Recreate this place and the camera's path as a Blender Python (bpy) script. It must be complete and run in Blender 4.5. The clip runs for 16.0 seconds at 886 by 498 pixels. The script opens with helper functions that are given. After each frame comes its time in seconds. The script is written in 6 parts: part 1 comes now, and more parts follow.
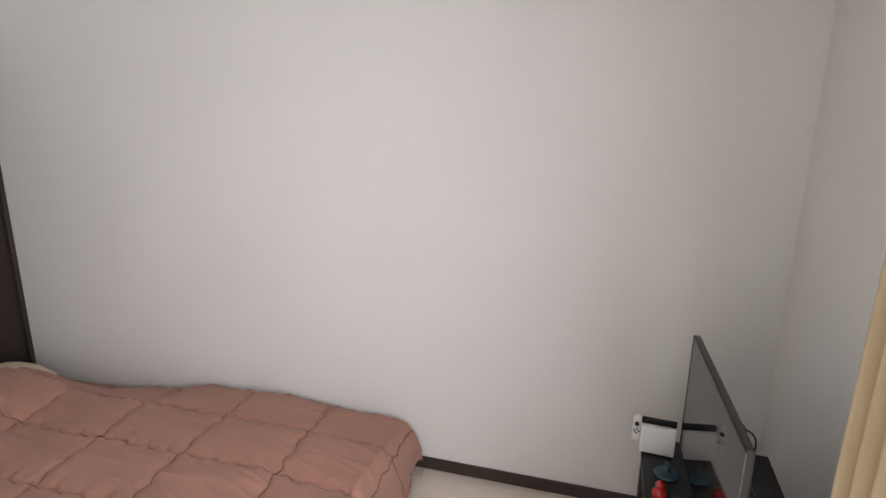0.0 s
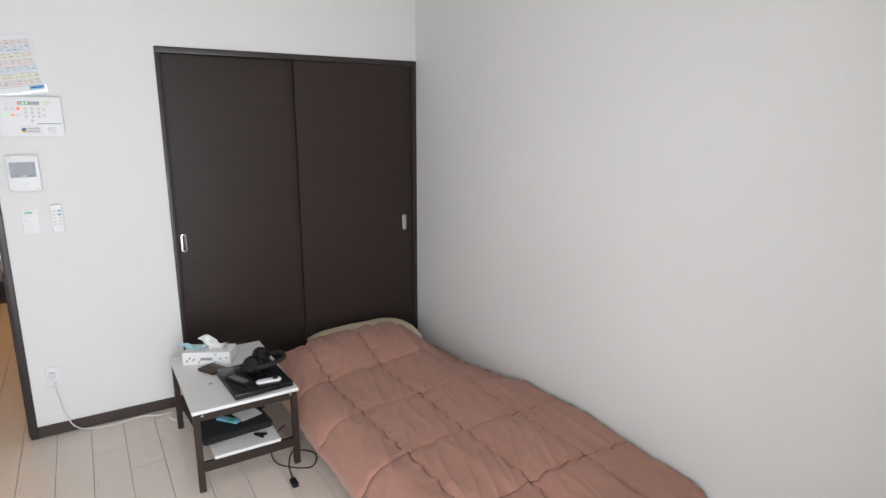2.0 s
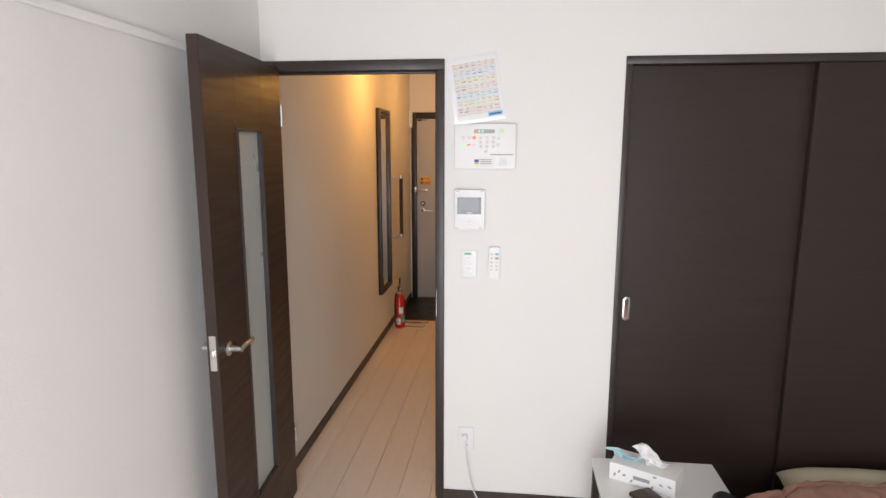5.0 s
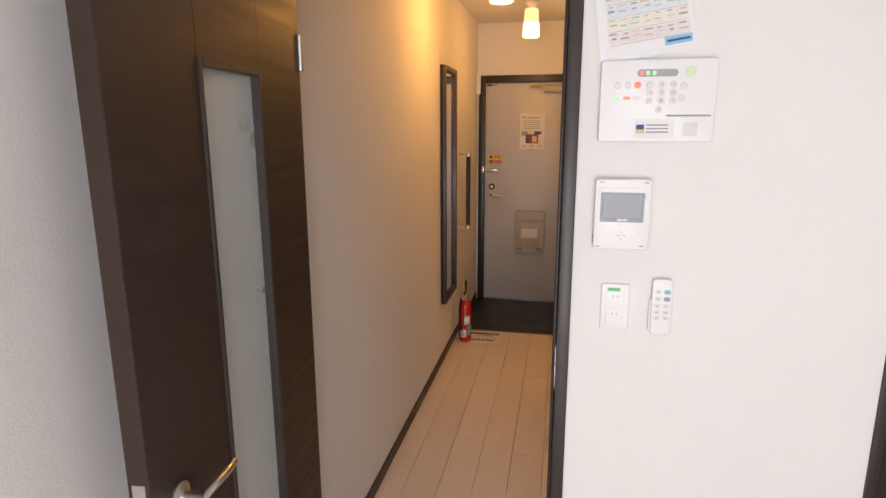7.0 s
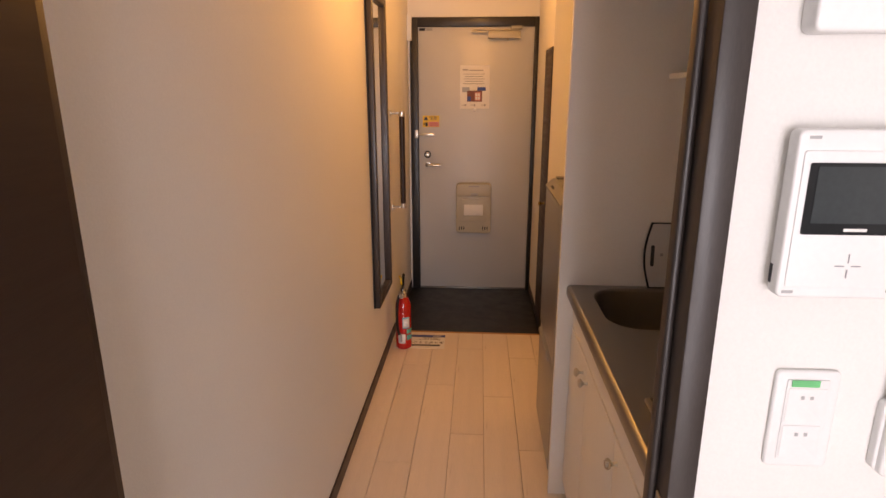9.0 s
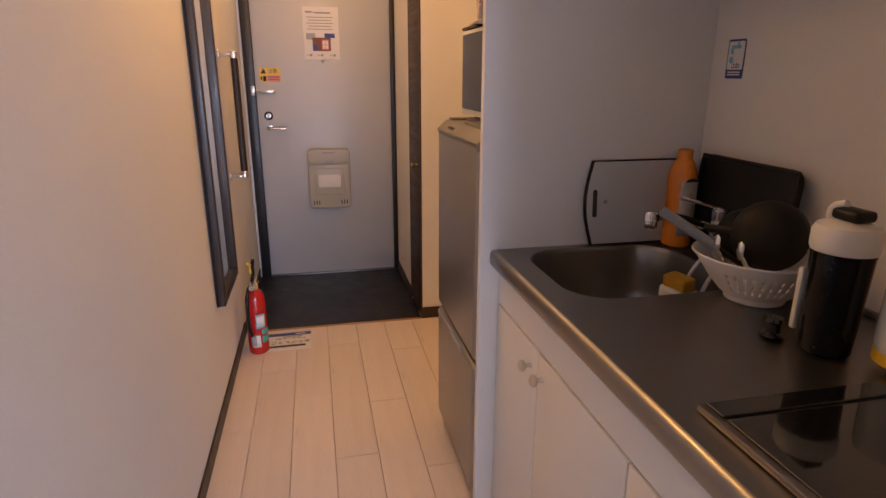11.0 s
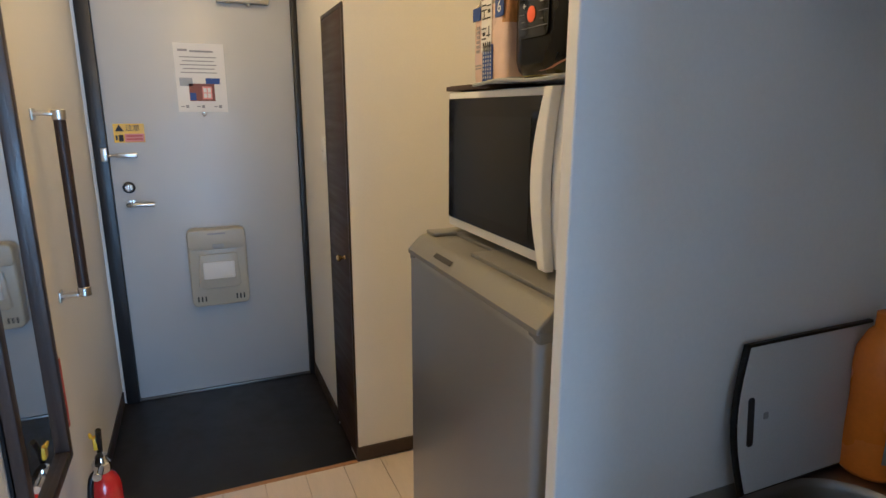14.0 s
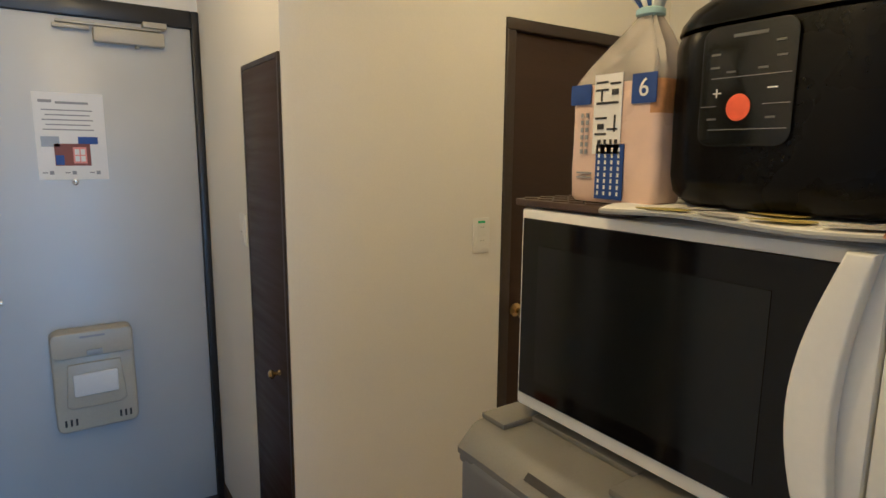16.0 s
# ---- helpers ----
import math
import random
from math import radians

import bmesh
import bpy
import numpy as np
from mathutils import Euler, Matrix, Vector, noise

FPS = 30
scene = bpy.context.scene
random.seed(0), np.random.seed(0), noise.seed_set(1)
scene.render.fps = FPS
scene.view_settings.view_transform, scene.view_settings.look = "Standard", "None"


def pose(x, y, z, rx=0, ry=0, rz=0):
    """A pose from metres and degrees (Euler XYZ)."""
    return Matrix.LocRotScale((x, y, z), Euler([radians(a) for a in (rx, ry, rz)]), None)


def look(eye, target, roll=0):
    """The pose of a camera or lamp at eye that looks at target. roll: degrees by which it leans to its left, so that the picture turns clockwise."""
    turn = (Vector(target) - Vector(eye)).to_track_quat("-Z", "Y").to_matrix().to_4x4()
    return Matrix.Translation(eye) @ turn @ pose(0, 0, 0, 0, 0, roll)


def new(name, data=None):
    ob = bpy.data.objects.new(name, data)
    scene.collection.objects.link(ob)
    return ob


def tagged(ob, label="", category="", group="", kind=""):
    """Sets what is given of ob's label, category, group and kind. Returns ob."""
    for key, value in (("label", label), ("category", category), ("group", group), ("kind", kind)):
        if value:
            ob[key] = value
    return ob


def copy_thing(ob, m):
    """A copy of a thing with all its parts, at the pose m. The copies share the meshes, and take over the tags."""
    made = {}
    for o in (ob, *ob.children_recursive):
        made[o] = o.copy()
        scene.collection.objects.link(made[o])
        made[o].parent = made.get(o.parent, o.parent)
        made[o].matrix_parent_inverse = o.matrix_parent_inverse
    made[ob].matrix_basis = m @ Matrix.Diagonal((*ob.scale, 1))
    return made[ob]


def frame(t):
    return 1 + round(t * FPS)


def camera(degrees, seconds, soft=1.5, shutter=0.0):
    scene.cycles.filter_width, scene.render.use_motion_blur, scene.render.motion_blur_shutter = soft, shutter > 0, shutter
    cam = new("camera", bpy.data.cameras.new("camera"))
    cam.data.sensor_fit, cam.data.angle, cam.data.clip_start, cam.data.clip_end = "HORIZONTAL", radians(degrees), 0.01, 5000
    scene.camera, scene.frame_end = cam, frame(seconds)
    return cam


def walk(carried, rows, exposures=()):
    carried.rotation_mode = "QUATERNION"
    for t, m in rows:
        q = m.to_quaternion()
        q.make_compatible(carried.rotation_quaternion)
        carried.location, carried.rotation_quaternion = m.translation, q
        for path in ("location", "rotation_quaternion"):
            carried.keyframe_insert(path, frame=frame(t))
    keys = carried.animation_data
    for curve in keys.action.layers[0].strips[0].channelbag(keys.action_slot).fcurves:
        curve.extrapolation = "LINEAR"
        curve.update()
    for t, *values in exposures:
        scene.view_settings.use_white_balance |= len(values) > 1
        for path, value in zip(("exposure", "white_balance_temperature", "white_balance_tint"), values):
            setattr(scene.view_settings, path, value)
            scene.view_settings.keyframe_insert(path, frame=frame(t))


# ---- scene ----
cam = camera(74.6, 16.0)
PATH = [
    (0, (3.124, 1.292, 1.713), (2.582, 3.149, 1.205), 0.7),
    (0.5, (3.234, 1.427, 1.676), (2.361, 3.157, 1.183), 0.6),
    (1, (3.32, 1.589, 1.641), (2.133, 3.129, 1.169), -0.1),
    (1.5, (3.413, 1.64, 1.637), (1.965, 2.942, 1.182), -0.1),
    (2, (3.451, 1.659, 1.648), (1.795, 2.691, 1.205), 0.2),
    (2.5, (3.411, 1.674, 1.653), (1.608, 2.429, 1.228), 0.3),
    (3, (3.325, 1.686, 1.654), (1.429, 2.177, 1.252), 0.2),
    (3.5, (3.18, 1.692, 1.652), (1.232, 1.933, 1.27), 0.1),
    (4, (2.958, 1.657, 1.636), (0.991, 1.698, 1.277), 0.1),
    (4.5, (2.748, 1.596, 1.641), (0.779, 1.496, 1.304), 0.1),
    (5, (2.486, 1.594, 1.634), (0.527, 1.375, 1.294), 0.1),
    (5.2, (2.379, 1.575, 1.618), (0.421, 1.336, 1.288), -0.0),
    (7.3, (1.333, 1.246, 1.59), (-0.581, 0.851, 1.168), -0.2),
    (7.5, (1.241, 1.222, 1.591), (-0.676, 0.85, 1.159), -0.3),
    (8, (1.01, 1.132, 1.57), (-0.915, 0.834, 1.117), -0.1),
    (8.5, (0.804, 1.064, 1.549), (-1.125, 0.853, 1.064), -0.1),
    (9, (0.616, 1.061, 1.497), (-1.311, 0.941, 0.977), -0.0),
    (9.2, (0.552, 1.053, 1.481), (-1.372, 0.985, 0.941), -0.1),
    (11.3, (-0.024, 0.935, 1.278), (-1.886, 1.399, 0.714), 0.1),
    (11.5, (-0.088, 0.953, 1.279), (-1.944, 1.446, 0.719), 0.0),
    (12, (-0.221, 0.986, 1.288), (-2.063, 1.542, 0.74), 0.1),
    (12.5, (-0.377, 0.978, 1.299), (-2.205, 1.584, 0.761), 0.1),
    (13, (-0.522, 0.963, 1.328), (-2.336, 1.618, 0.797), 0.1),
    (13.5, (-0.686, 0.97, 1.343), (-2.491, 1.671, 0.843), 0.1),
    (14, (-0.795, 0.968, 1.388), (-2.589, 1.721, 0.926), 0.1),
    (14.5, (-0.891, 0.944, 1.442), (-2.669, 1.755, 1.017), 0.1),
    (15, (-0.995, 0.914, 1.5), (-2.745, 1.798, 1.105), 0.1),
    (15.5, (-1.124, 0.911, 1.503), (-2.828, 1.895, 1.143), 0.4),
    (16, (-1.311, 0.94, 1.488), (-2.947, 2.043, 1.162), 0.5),
]
EXPOSURES = [(0, -0.42, 8700, 33), (1.5, -0.38, 8200, 28), (3.5, -0.18, 8600, 30), (5, -0.18, 8700, 32), (7.5, -0.17, 9100, 37), (9, 0.1, 9400, 42), (11.5, 0.27, 6100, 38), (12.5, 0.28, 5500, 28), (13.5, 0.30, 5150, 15), (14.5, 0.32, 4600, 8), (15, 0.28, 4500, 7), (16, 0.2, 4500, 8)]
walk(cam, [(t, look(eye, target, roll)) for t, eye, target, roll in PATH], EXPOSURES)

# ---- world and lights ----
world = bpy.data.worlds.new("sky")
scene.world = world
world.use_nodes = True
wn = world.node_tree.nodes
sky = wn.new("ShaderNodeTexSky")
sky.sky_type, sky.sun_disc, sky.sun_elevation, sky.sun_rotation = "NISHITA", False, radians(50), radians(200)
world.node_tree.links.new(sky.outputs[0], wn["Background"].inputs[0])
wn["Background"].inputs[1].default_value = 0.08

sun = new("sun", bpy.data.lights.new("sun", "SUN"))
sun.data.energy, sun.data.angle, sun.data.color = 0.8, radians(20), (1, 0.97, 0.92)
sun.matrix_world = look((0, 0, 0), (0.2, 0.6, -0.77))


def area(name, at, toward, w, h, power, color):
    ob = new(name, bpy.data.lights.new(name, "AREA"))
    ob.data.shape, ob.data.size, ob.data.size_y, ob.data.energy, ob.data.color = "RECTANGLE", w, h, power, color
    ob.matrix_world = look(at, toward)
    return ob


# daylight in the balcony window's opening
area("window_daylight", (3.80, 1.50, 1.03), (0, 1.50, 1.03), 1.5, 1.85, 95, (0.58, 0.81, 1.0)).data.spread = radians(158)
# first lamp is in view; corridor and alcove lamps are unseen, added from wall glow
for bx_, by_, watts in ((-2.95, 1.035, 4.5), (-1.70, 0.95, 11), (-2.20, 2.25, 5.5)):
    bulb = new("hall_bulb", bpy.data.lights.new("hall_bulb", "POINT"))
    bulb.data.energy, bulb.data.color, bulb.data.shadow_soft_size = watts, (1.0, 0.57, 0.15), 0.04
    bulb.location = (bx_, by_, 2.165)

# ---- materials ----
MATS = {}


def mat(name, col, rough=0.5, metal=0.0, var=0.08, scale=6.0, bump=0.0, bscale=150.0, stretch=(1, 1, 1), coat=0.0, trans=0.0, spec=0.5, rvar=0.08, island=0.0, emit=0.0, sheen=0.0):
    """A surface with colour variation at two scales, uneven gloss and fine relief."""
    m = bpy.data.materials.new(name)
    m.use_nodes = True
    nt = m.node_tree
    n, link = nt.nodes, nt.links.new
    b = n["Principled BSDF"]
    b.inputs["Metallic"].default_value = metal
    b.inputs["Coat Weight"].default_value = coat
    b.inputs["Transmission Weight"].default_value = trans
    b.inputs["Specular IOR Level"].default_value = spec
    b.inputs["Sheen Weight"].default_value = sheen
    if emit:
        b.inputs["Emission Color"].default_value = (*col, 1)
        b.inputs["Emission Strength"].default_value = emit
    tc, mp = n.new("ShaderNodeTexCoord"), n.new("ShaderNodeMapping")
    link(tc.outputs["Object"], mp.inputs[0])
    mp.inputs["Scale"].default_value = stretch
    big, fine = n.new("ShaderNodeTexNoise"), n.new("ShaderNodeTexNoise")
    for t, s in ((big, scale), (fine, bscale)):
        link(mp.outputs[0], t.inputs["Vector"])
        t.inputs["Scale"].default_value, t.inputs["Detail"].default_value = s, 4
    add = n.new("ShaderNodeMath")
    add.operation = "ADD"
    link(big.outputs[0], add.inputs[0])
    link(fine.outputs[0], add.inputs[1])
    ramp = n.new("ShaderNodeMapRange")
    ramp.inputs[1].default_value, ramp.inputs[2].default_value = 0.7, 1.3
    ramp.inputs[3].default_value, ramp.inputs[4].default_value = 1 - var, 1 + var
    link(add.outputs[0], ramp.inputs[0])
    value = ramp.outputs[0]
    if island:
        info, mr, mul = n.new("ShaderNodeObjectInfo"), n.new("ShaderNodeMapRange"), n.new("ShaderNodeMath")
        mr.inputs[3].default_value, mr.inputs[4].default_value = 1 - island, 1 + island
        mul.operation = "MULTIPLY"
        link(info.outputs["Random"], mr.inputs[0])
        link(mr.outputs[0], mul.inputs[0])
        link(value, mul.inputs[1])
        value = mul.outputs[0]
    mix = n.new("ShaderNodeVectorMath")
    mix.operation = "SCALE"
    mix.inputs[0].default_value = col
    link(value, mix.inputs["Scale"])
    link(mix.outputs[0], b.inputs["Base Color"])
    rr = n.new("ShaderNodeMapRange")
    rr.inputs[1].default_value, rr.inputs[2].default_value = 0.3, 0.7
    rr.inputs[3].default_value, rr.inputs[4].default_value = max(0.02, rough - rvar), min(1, rough + rvar)
    link(big.outputs[0], rr.inputs[0])
    link(rr.outputs[0], b.inputs["Roughness"])
    if bump:
        bp = n.new("ShaderNodeBump")
        bp.inputs["Strength"].default_value, bp.inputs["Distance"].default_value = bump, 0.002
        link(fine.outputs[0], bp.inputs["Height"])
        link(bp.outputs[0], b.inputs["Normal"])
    MATS[name] = m
    return m


WALLPAPER = mat("wallpaper", (0.80, 0.785, 0.755), 0.85, var=0.025, scale=1.5, bump=0.25, bscale=260)
CEILING = mat("ceiling_paper", (0.80, 0.79, 0.77), 0.9, var=0.02, scale=2, bump=0.2, bscale=200)
PLANK = mat("pale_plank", (0.78, 0.675, 0.59), 0.34, var=0.05, scale=5, bump=0.05, bscale=60, stretch=(0.35, 5, 1), island=0.035, coat=0.15)
SUBFLOOR = mat("joint_dark", (0.44, 0.34, 0.27), 0.8)
DARKWOOD = mat("dark_brown_wood", (0.033, 0.020, 0.016), 0.46, spec=0.35, var=0.16, scale=9, bump=0.12, bscale=70, stretch=(1, 0.25, 6))
DARKDOOR = mat("dark_brown_door", (0.036, 0.019, 0.013), 0.46, spec=0.35, var=0.12, scale=8, bump=0.10, bscale=60, stretch=(0.3, 0.3, 5))
FRAME = mat("dark_brown_frame", (0.035, 0.025, 0.022), 0.42, var=0.2, scale=10, bump=0.06, stretch=(4, 4, 0.6))
BASEBOARD = mat("baseboard_vinyl", (0.045, 0.028, 0.022), 0.45, var=0.15, scale=12, bump=0.05)
BLACKFRAME = mat("black_door_frame", (0.016, 0.016, 0.018), 0.38, var=0.15, bump=0.04)
STEELDOOR = mat("grey_steel_door", (0.52, 0.53, 0.54), 0.42, var=0.04, scale=3, bump=0.10, bscale=420, metal=0.1)
VINYL = mat("black_floor_vinyl", (0.011, 0.010, 0.010), 0.40, var=0.3, scale=14, bump=0.12, bscale=120)
WHITE = mat("white_plastic", (0.80, 0.80, 0.79), 0.38, var=0.02, bump=0.02)
OFFWHITE = mat("off_white_plastic", (0.72, 0.70, 0.66), 0.42, var=0.03, bump=0.03)
BEIGEBOX = mat("pale_beige_plastic", (0.44, 0.41, 0.33), 0.36, var=0.04, bump=0.03)
MELAMINE = mat("white_melamine", (0.80, 0.79, 0.77), 0.40, var=0.02, scale=3, bump=0.03)
GREYPLASTIC = mat("grey_plastic", (0.34, 0.35, 0.36), 0.42, var=0.05)
BLACK = mat("black_plastic", (0.006, 0.006, 0.007), 0.45, var=0.15, bump=0.03, spec=0.3)
BLACKSOFT = mat("black_fabric", (0.010, 0.011, 0.012), 0.8, var=0.2, bump=0.3, bscale=500)
GLASSBLACK = mat("black_glass", (0.008, 0.008, 0.009), 0.08, var=0.1, rvar=0.03, coat=0.5)
SCREEN = mat("dark_screen", (0.018, 0.020, 0.022), 0.10, var=0.05, rvar=0.03)
LCD = mat("lcd_panel", (0.045, 0.055, 0.058), 0.12, var=0.1)
STEEL = mat("brushed_steel", (0.29, 0.28, 0.27), 0.34, metal=1.0, var=0.04, scale=4, bump=0.03, bscale=300, stretch=(1, 3, 1), rvar=0.04)
CHROME = mat("chrome", (0.72, 0.72, 0.73), 0.13, metal=1.0, var=0.03, rvar=0.05)
SATIN = mat("satin_nickel", (0.62, 0.60, 0.56), 0.30, metal=1.0, var=0.05)
BRASS = mat("aged_brass", (0.62, 0.46, 0.20), 0.28, metal=1.0, var=0.1)
FRIDGE = mat("silver_fridge_metal", (0.36, 0.36, 0.36), 0.36, metal=0.8, var=0.02, scale=2, bump=0.02, bscale=500, rvar=0.03)
FRIDGETOP = mat("grey_fridge_top", (0.20, 0.195, 0.185), 0.42, metal=0.2, var=0.05, bump=0.08, bscale=400)
MIRROR = mat("mirror_silver", (0.86, 0.87, 0.87), 0.03, metal=1.0, var=0.01, rvar=0.01)
STITCH = mat("dark_thread", (0.12, 0.045, 0.035), 0.9)
COMFORTER = mat("terracotta_cotton", (0.45, 0.210, 0.152), 0.9, var=0.07, scale=9, bump=0.35, bscale=480, sheen=0.15)
PILLOW = mat("cream_cotton", (0.66, 0.57, 0.40), 0.9, var=0.06, bump=0.3, bscale=400)
MATTRESS = mat("grey_mattress", (0.48, 0.46, 0.44), 0.9, var=0.06, bump=0.3, bscale=300)
CURTAIN = mat("beige_curtain", (0.62, 0.47, 0.30), 0.85, var=0.06, bump=0.4, bscale=420)
PAPER = mat("white_paper", (0.80, 0.79, 0.77), 0.7, var=0.02)
FILM = mat("clear_film", (0.80, 0.81, 0.82), 0.18, var=0.02, trans=0.0, coat=0.6)
INK = mat("dark_ink", (0.03, 0.03, 0.035), 0.7)
GREYINK = mat("grey_ink", (0.30, 0.30, 0.31), 0.7)
RED = mat("red_enamel", (0.55, 0.020, 0.015), 0.25, var=0.06, coat=0.4)
REDINK = mat("red_ink", (0.55, 0.09, 0.07), 0.6)
PINKINK = mat("pink_ink", (0.75, 0.30, 0.26), 0.6)
YELLOW = mat("yellow_plastic", (0.80, 0.50, 0.02), 0.4)
GREEN = mat("green_ink", (0.06, 0.50, 0.20), 0.5)
TEAL = mat("teal_ink", (0.05, 0.42, 0.36), 0.5)
BLUE = mat("blue_ink", (0.02, 0.06, 0.28), 0.5)
SKYBLUE = mat("sky_blue", (0.18, 0.52, 0.66), 0.55)
BROWNINK = mat("brown_ink", (0.22, 0.07, 0.05), 0.6)
ORANGE = mat("orange_bottle_plastic", (0.80, 0.24, 0.015), 0.28, var=0.05, coat=0.2)
ORANGEDOT = mat("orange_button", (0.85, 0.13, 0.03), 0.4)
SPONGE = mat("yellow_sponge", (0.55, 0.30, 0.03), 0.95, var=0.15, bump=0.8, bscale=300)
PALEGREY = mat("pale_grey_print", (0.42, 0.42, 0.42), 0.6)
BUTTONBLUE = mat("blue_button_print", (0.07, 0.14, 0.46), 0.5)
OVENGLASS = mat("oven_door_glass", (0.004, 0.004, 0.004), 0.07, var=0.1, rvar=0.03, spec=0.35)
OVENMESH = mat("oven_door_screen", (0.007, 0.008, 0.008), 0.12, var=0.1, rvar=0.03, spec=0.45)
COOKER = mat("black_cooker_shell", (0.004, 0.004, 0.004), 0.26, var=0.15, spec=0.14, rvar=0.04)
TIEBLUE = mat("pale_blue_tie", (0.42, 0.62, 0.66), 0.5)
DIMINK = mat("dim_grey_print", (0.13, 0.13, 0.13), 0.6)
PALEPINK = mat("pale_pink_print", (0.78, 0.70, 0.67), 0.7)
PALEBLUE = mat("pale_blue_print", (0.68, 0.74, 0.77), 0.7)
PALECREAM = mat("pale_cream_print", (0.78, 0.75, 0.64), 0.7)
PALETEAL = mat("pale_teal_print", (0.38, 0.56, 0.52), 0.7)
SOFTPINK = mat("soft_pink_print", (0.74, 0.48, 0.44), 0.7)
TVEDGE = mat("dark_grey_tv_edge", (0.05, 0.048, 0.045), 0.5)
TVGLASS = mat("television_glass", (0.012, 0.012, 0.013), 0.05, var=0.05, rvar=0.02)
BLUEGREY = mat("blue_grey_plastic", (0.26, 0.29, 0.31), 0.4, var=0.04)
WOOD = mat("light_wood", (0.42, 0.22, 0.09), 0.5, var=0.15, stretch=(1, 6, 6))
BROWNMAT = mat("brown_lattice", (0.06, 0.035, 0.022), 0.6, var=0.2)
BREAD = mat("bread_wrap", (0.74, 0.55, 0.45), 0.30, var=0.05, scale=14, bump=0.25, bscale=60, coat=0.4)
CRUST = mat("bread_crust", (0.55, 0.27, 0.09), 0.32, var=0.2, scale=18, coat=0.4)
CLEARWRAP = mat("clear_wrap", (0.93, 0.88, 0.82), 0.16, var=0.05, scale=20, bump=0.5, bscale=40, trans=0.72)
CLEARWRAP.node_tree.nodes["Principled BSDF"].inputs["IOR"].default_value = 1.06
JUG = mat("pale_jug_plastic", (0.62, 0.66, 0.66), 0.15, var=0.03)
OLIVE = mat("olive_print", (0.35, 0.30, 0.06), 0.8)
GLOWRED = mat("lit_red_led", (0.9, 0.20, 0.12), 0.4, emit=0.5)
GLOWGREEN = mat("lit_green_led", (0.25, 0.75, 0.35), 0.4, emit=0.4)
LAMPGLASS = mat("lit_frosted_glass", (1.0, 0.80, 0.50), 0.4, emit=5.0)
LAMPDIM = mat("softly_lit_glass", (1.0, 0.74, 0.42), 0.4, emit=1.2)
ALU = mat("window_aluminium", (0.45, 0.45, 0.45), 0.4, metal=0.8)


def glass(name, col, rough):
    m = bpy.data.materials.new(name)
    m.use_nodes = True
    nt = m.node_tree
    b = nt.nodes["Principled BSDF"]
    b.inputs["Base Color"].default_value = (*col, 1)
    b.inputs["Roughness"].default_value = rough
    b.inputs["Transmission Weight"].default_value = 1.0
    b.inputs["IOR"].default_value = 1.45
    nz, bp = nt.nodes.new("ShaderNodeTexNoise"), nt.nodes.new("ShaderNodeBump")
    nz.inputs["Scale"].default_value = 160
    bp.inputs["Strength"].default_value, bp.inputs["Distance"].default_value = (0.5 if rough > 0.1 else 0.02), 0.002
    nt.links.new(nz.outputs[0], bp.inputs["Height"])
    nt.links.new(bp.outputs[0], b.inputs["Normal"])
    return m


FROSTED = mat("frosted_glass", (0.66, 0.72, 0.70), 0.35, trans=0.35, var=0.04, bump=0.6, bscale=170)
CLEAR = glass("clear_glass", (1, 1, 1), 0.0)

# ---- mesh tools ----
BASE = {}


def thing(name, at=(0, 0, 0), label="", category="", group="", kind="", m=None):
    """An Empty at the thing's base. With m, its parts are built in its own coordinates."""
    ob = new(name)
    ob.empty_display_size = 0.05
    ob.matrix_world = m if m else Matrix.Translation(at)
    BASE[ob] = Vector((0, 0, 0)) if m else Vector(at)
    return tagged(ob, label, category, group, kind)


def mesh_of(name, bm, material, smooth=35):
    me = bpy.data.meshes.new(name)
    bmesh.ops.recalc_face_normals(bm, faces=bm.faces)
    bm.to_mesh(me)
    bm.free()
    me.materials.append(material)
    if smooth and len(me.polygons) > 6:
        me.polygons.foreach_set("use_smooth", [True] * len(me.polygons))
        me.set_sharp_from_angle(angle=radians(smooth))
    return me


def part(name, bm, material, parent=None, label="", smooth=35):
    base = BASE.get(parent, Vector((0, 0, 0)))
    if base.length:
        bmesh.ops.translate(bm, verts=bm.verts, vec=-base)
    ob = new(name, mesh_of(name, bm, material, smooth))
    if parent:
        ob.parent = parent
    BASE[ob] = base
    if label:
        ob["label"] = label
    return ob


def solo(name, bm, material, label, category, kind="", group="", smooth=35):
    """A thing of one mesh, with its origin at the middle of its base."""
    lo = [min(v.co[i] for v in bm.verts) for i in range(3)]
    hi = [max(v.co[i] for v in bm.verts) for i in range(3)]
    at = Vector(((lo[0] + hi[0]) / 2, (lo[1] + hi[1]) / 2, lo[2]))
    bmesh.ops.translate(bm, verts=bm.verts, vec=-at)
    ob = new(name, mesh_of(name, bm, material, smooth))
    ob.location = at
    BASE[ob] = at
    return tagged(ob, label, category, group, kind)


def box(lo, hi, bevel=0.0, seg=2):
    bm = bmesh.new()
    bmesh.ops.create_cube(bm, size=1)
    for v in bm.verts:
        v.co = [lo[i] + (v.co[i] + 0.5) * (hi[i] - lo[i]) for i in range(3)]
    if bevel:
        bmesh.ops.bevel(bm, geom=bm.edges[:], offset=bevel, segments=seg, affect="EDGES", profile=0.5)
    return bm


def join(*bms):
    out = bmesh.new()
    for b in bms:
        me = bpy.data.meshes.new("tmp")
        b.to_mesh(me)
        b.free()
        out.from_mesh(me)
        bpy.data.meshes.remove(me)
    return out


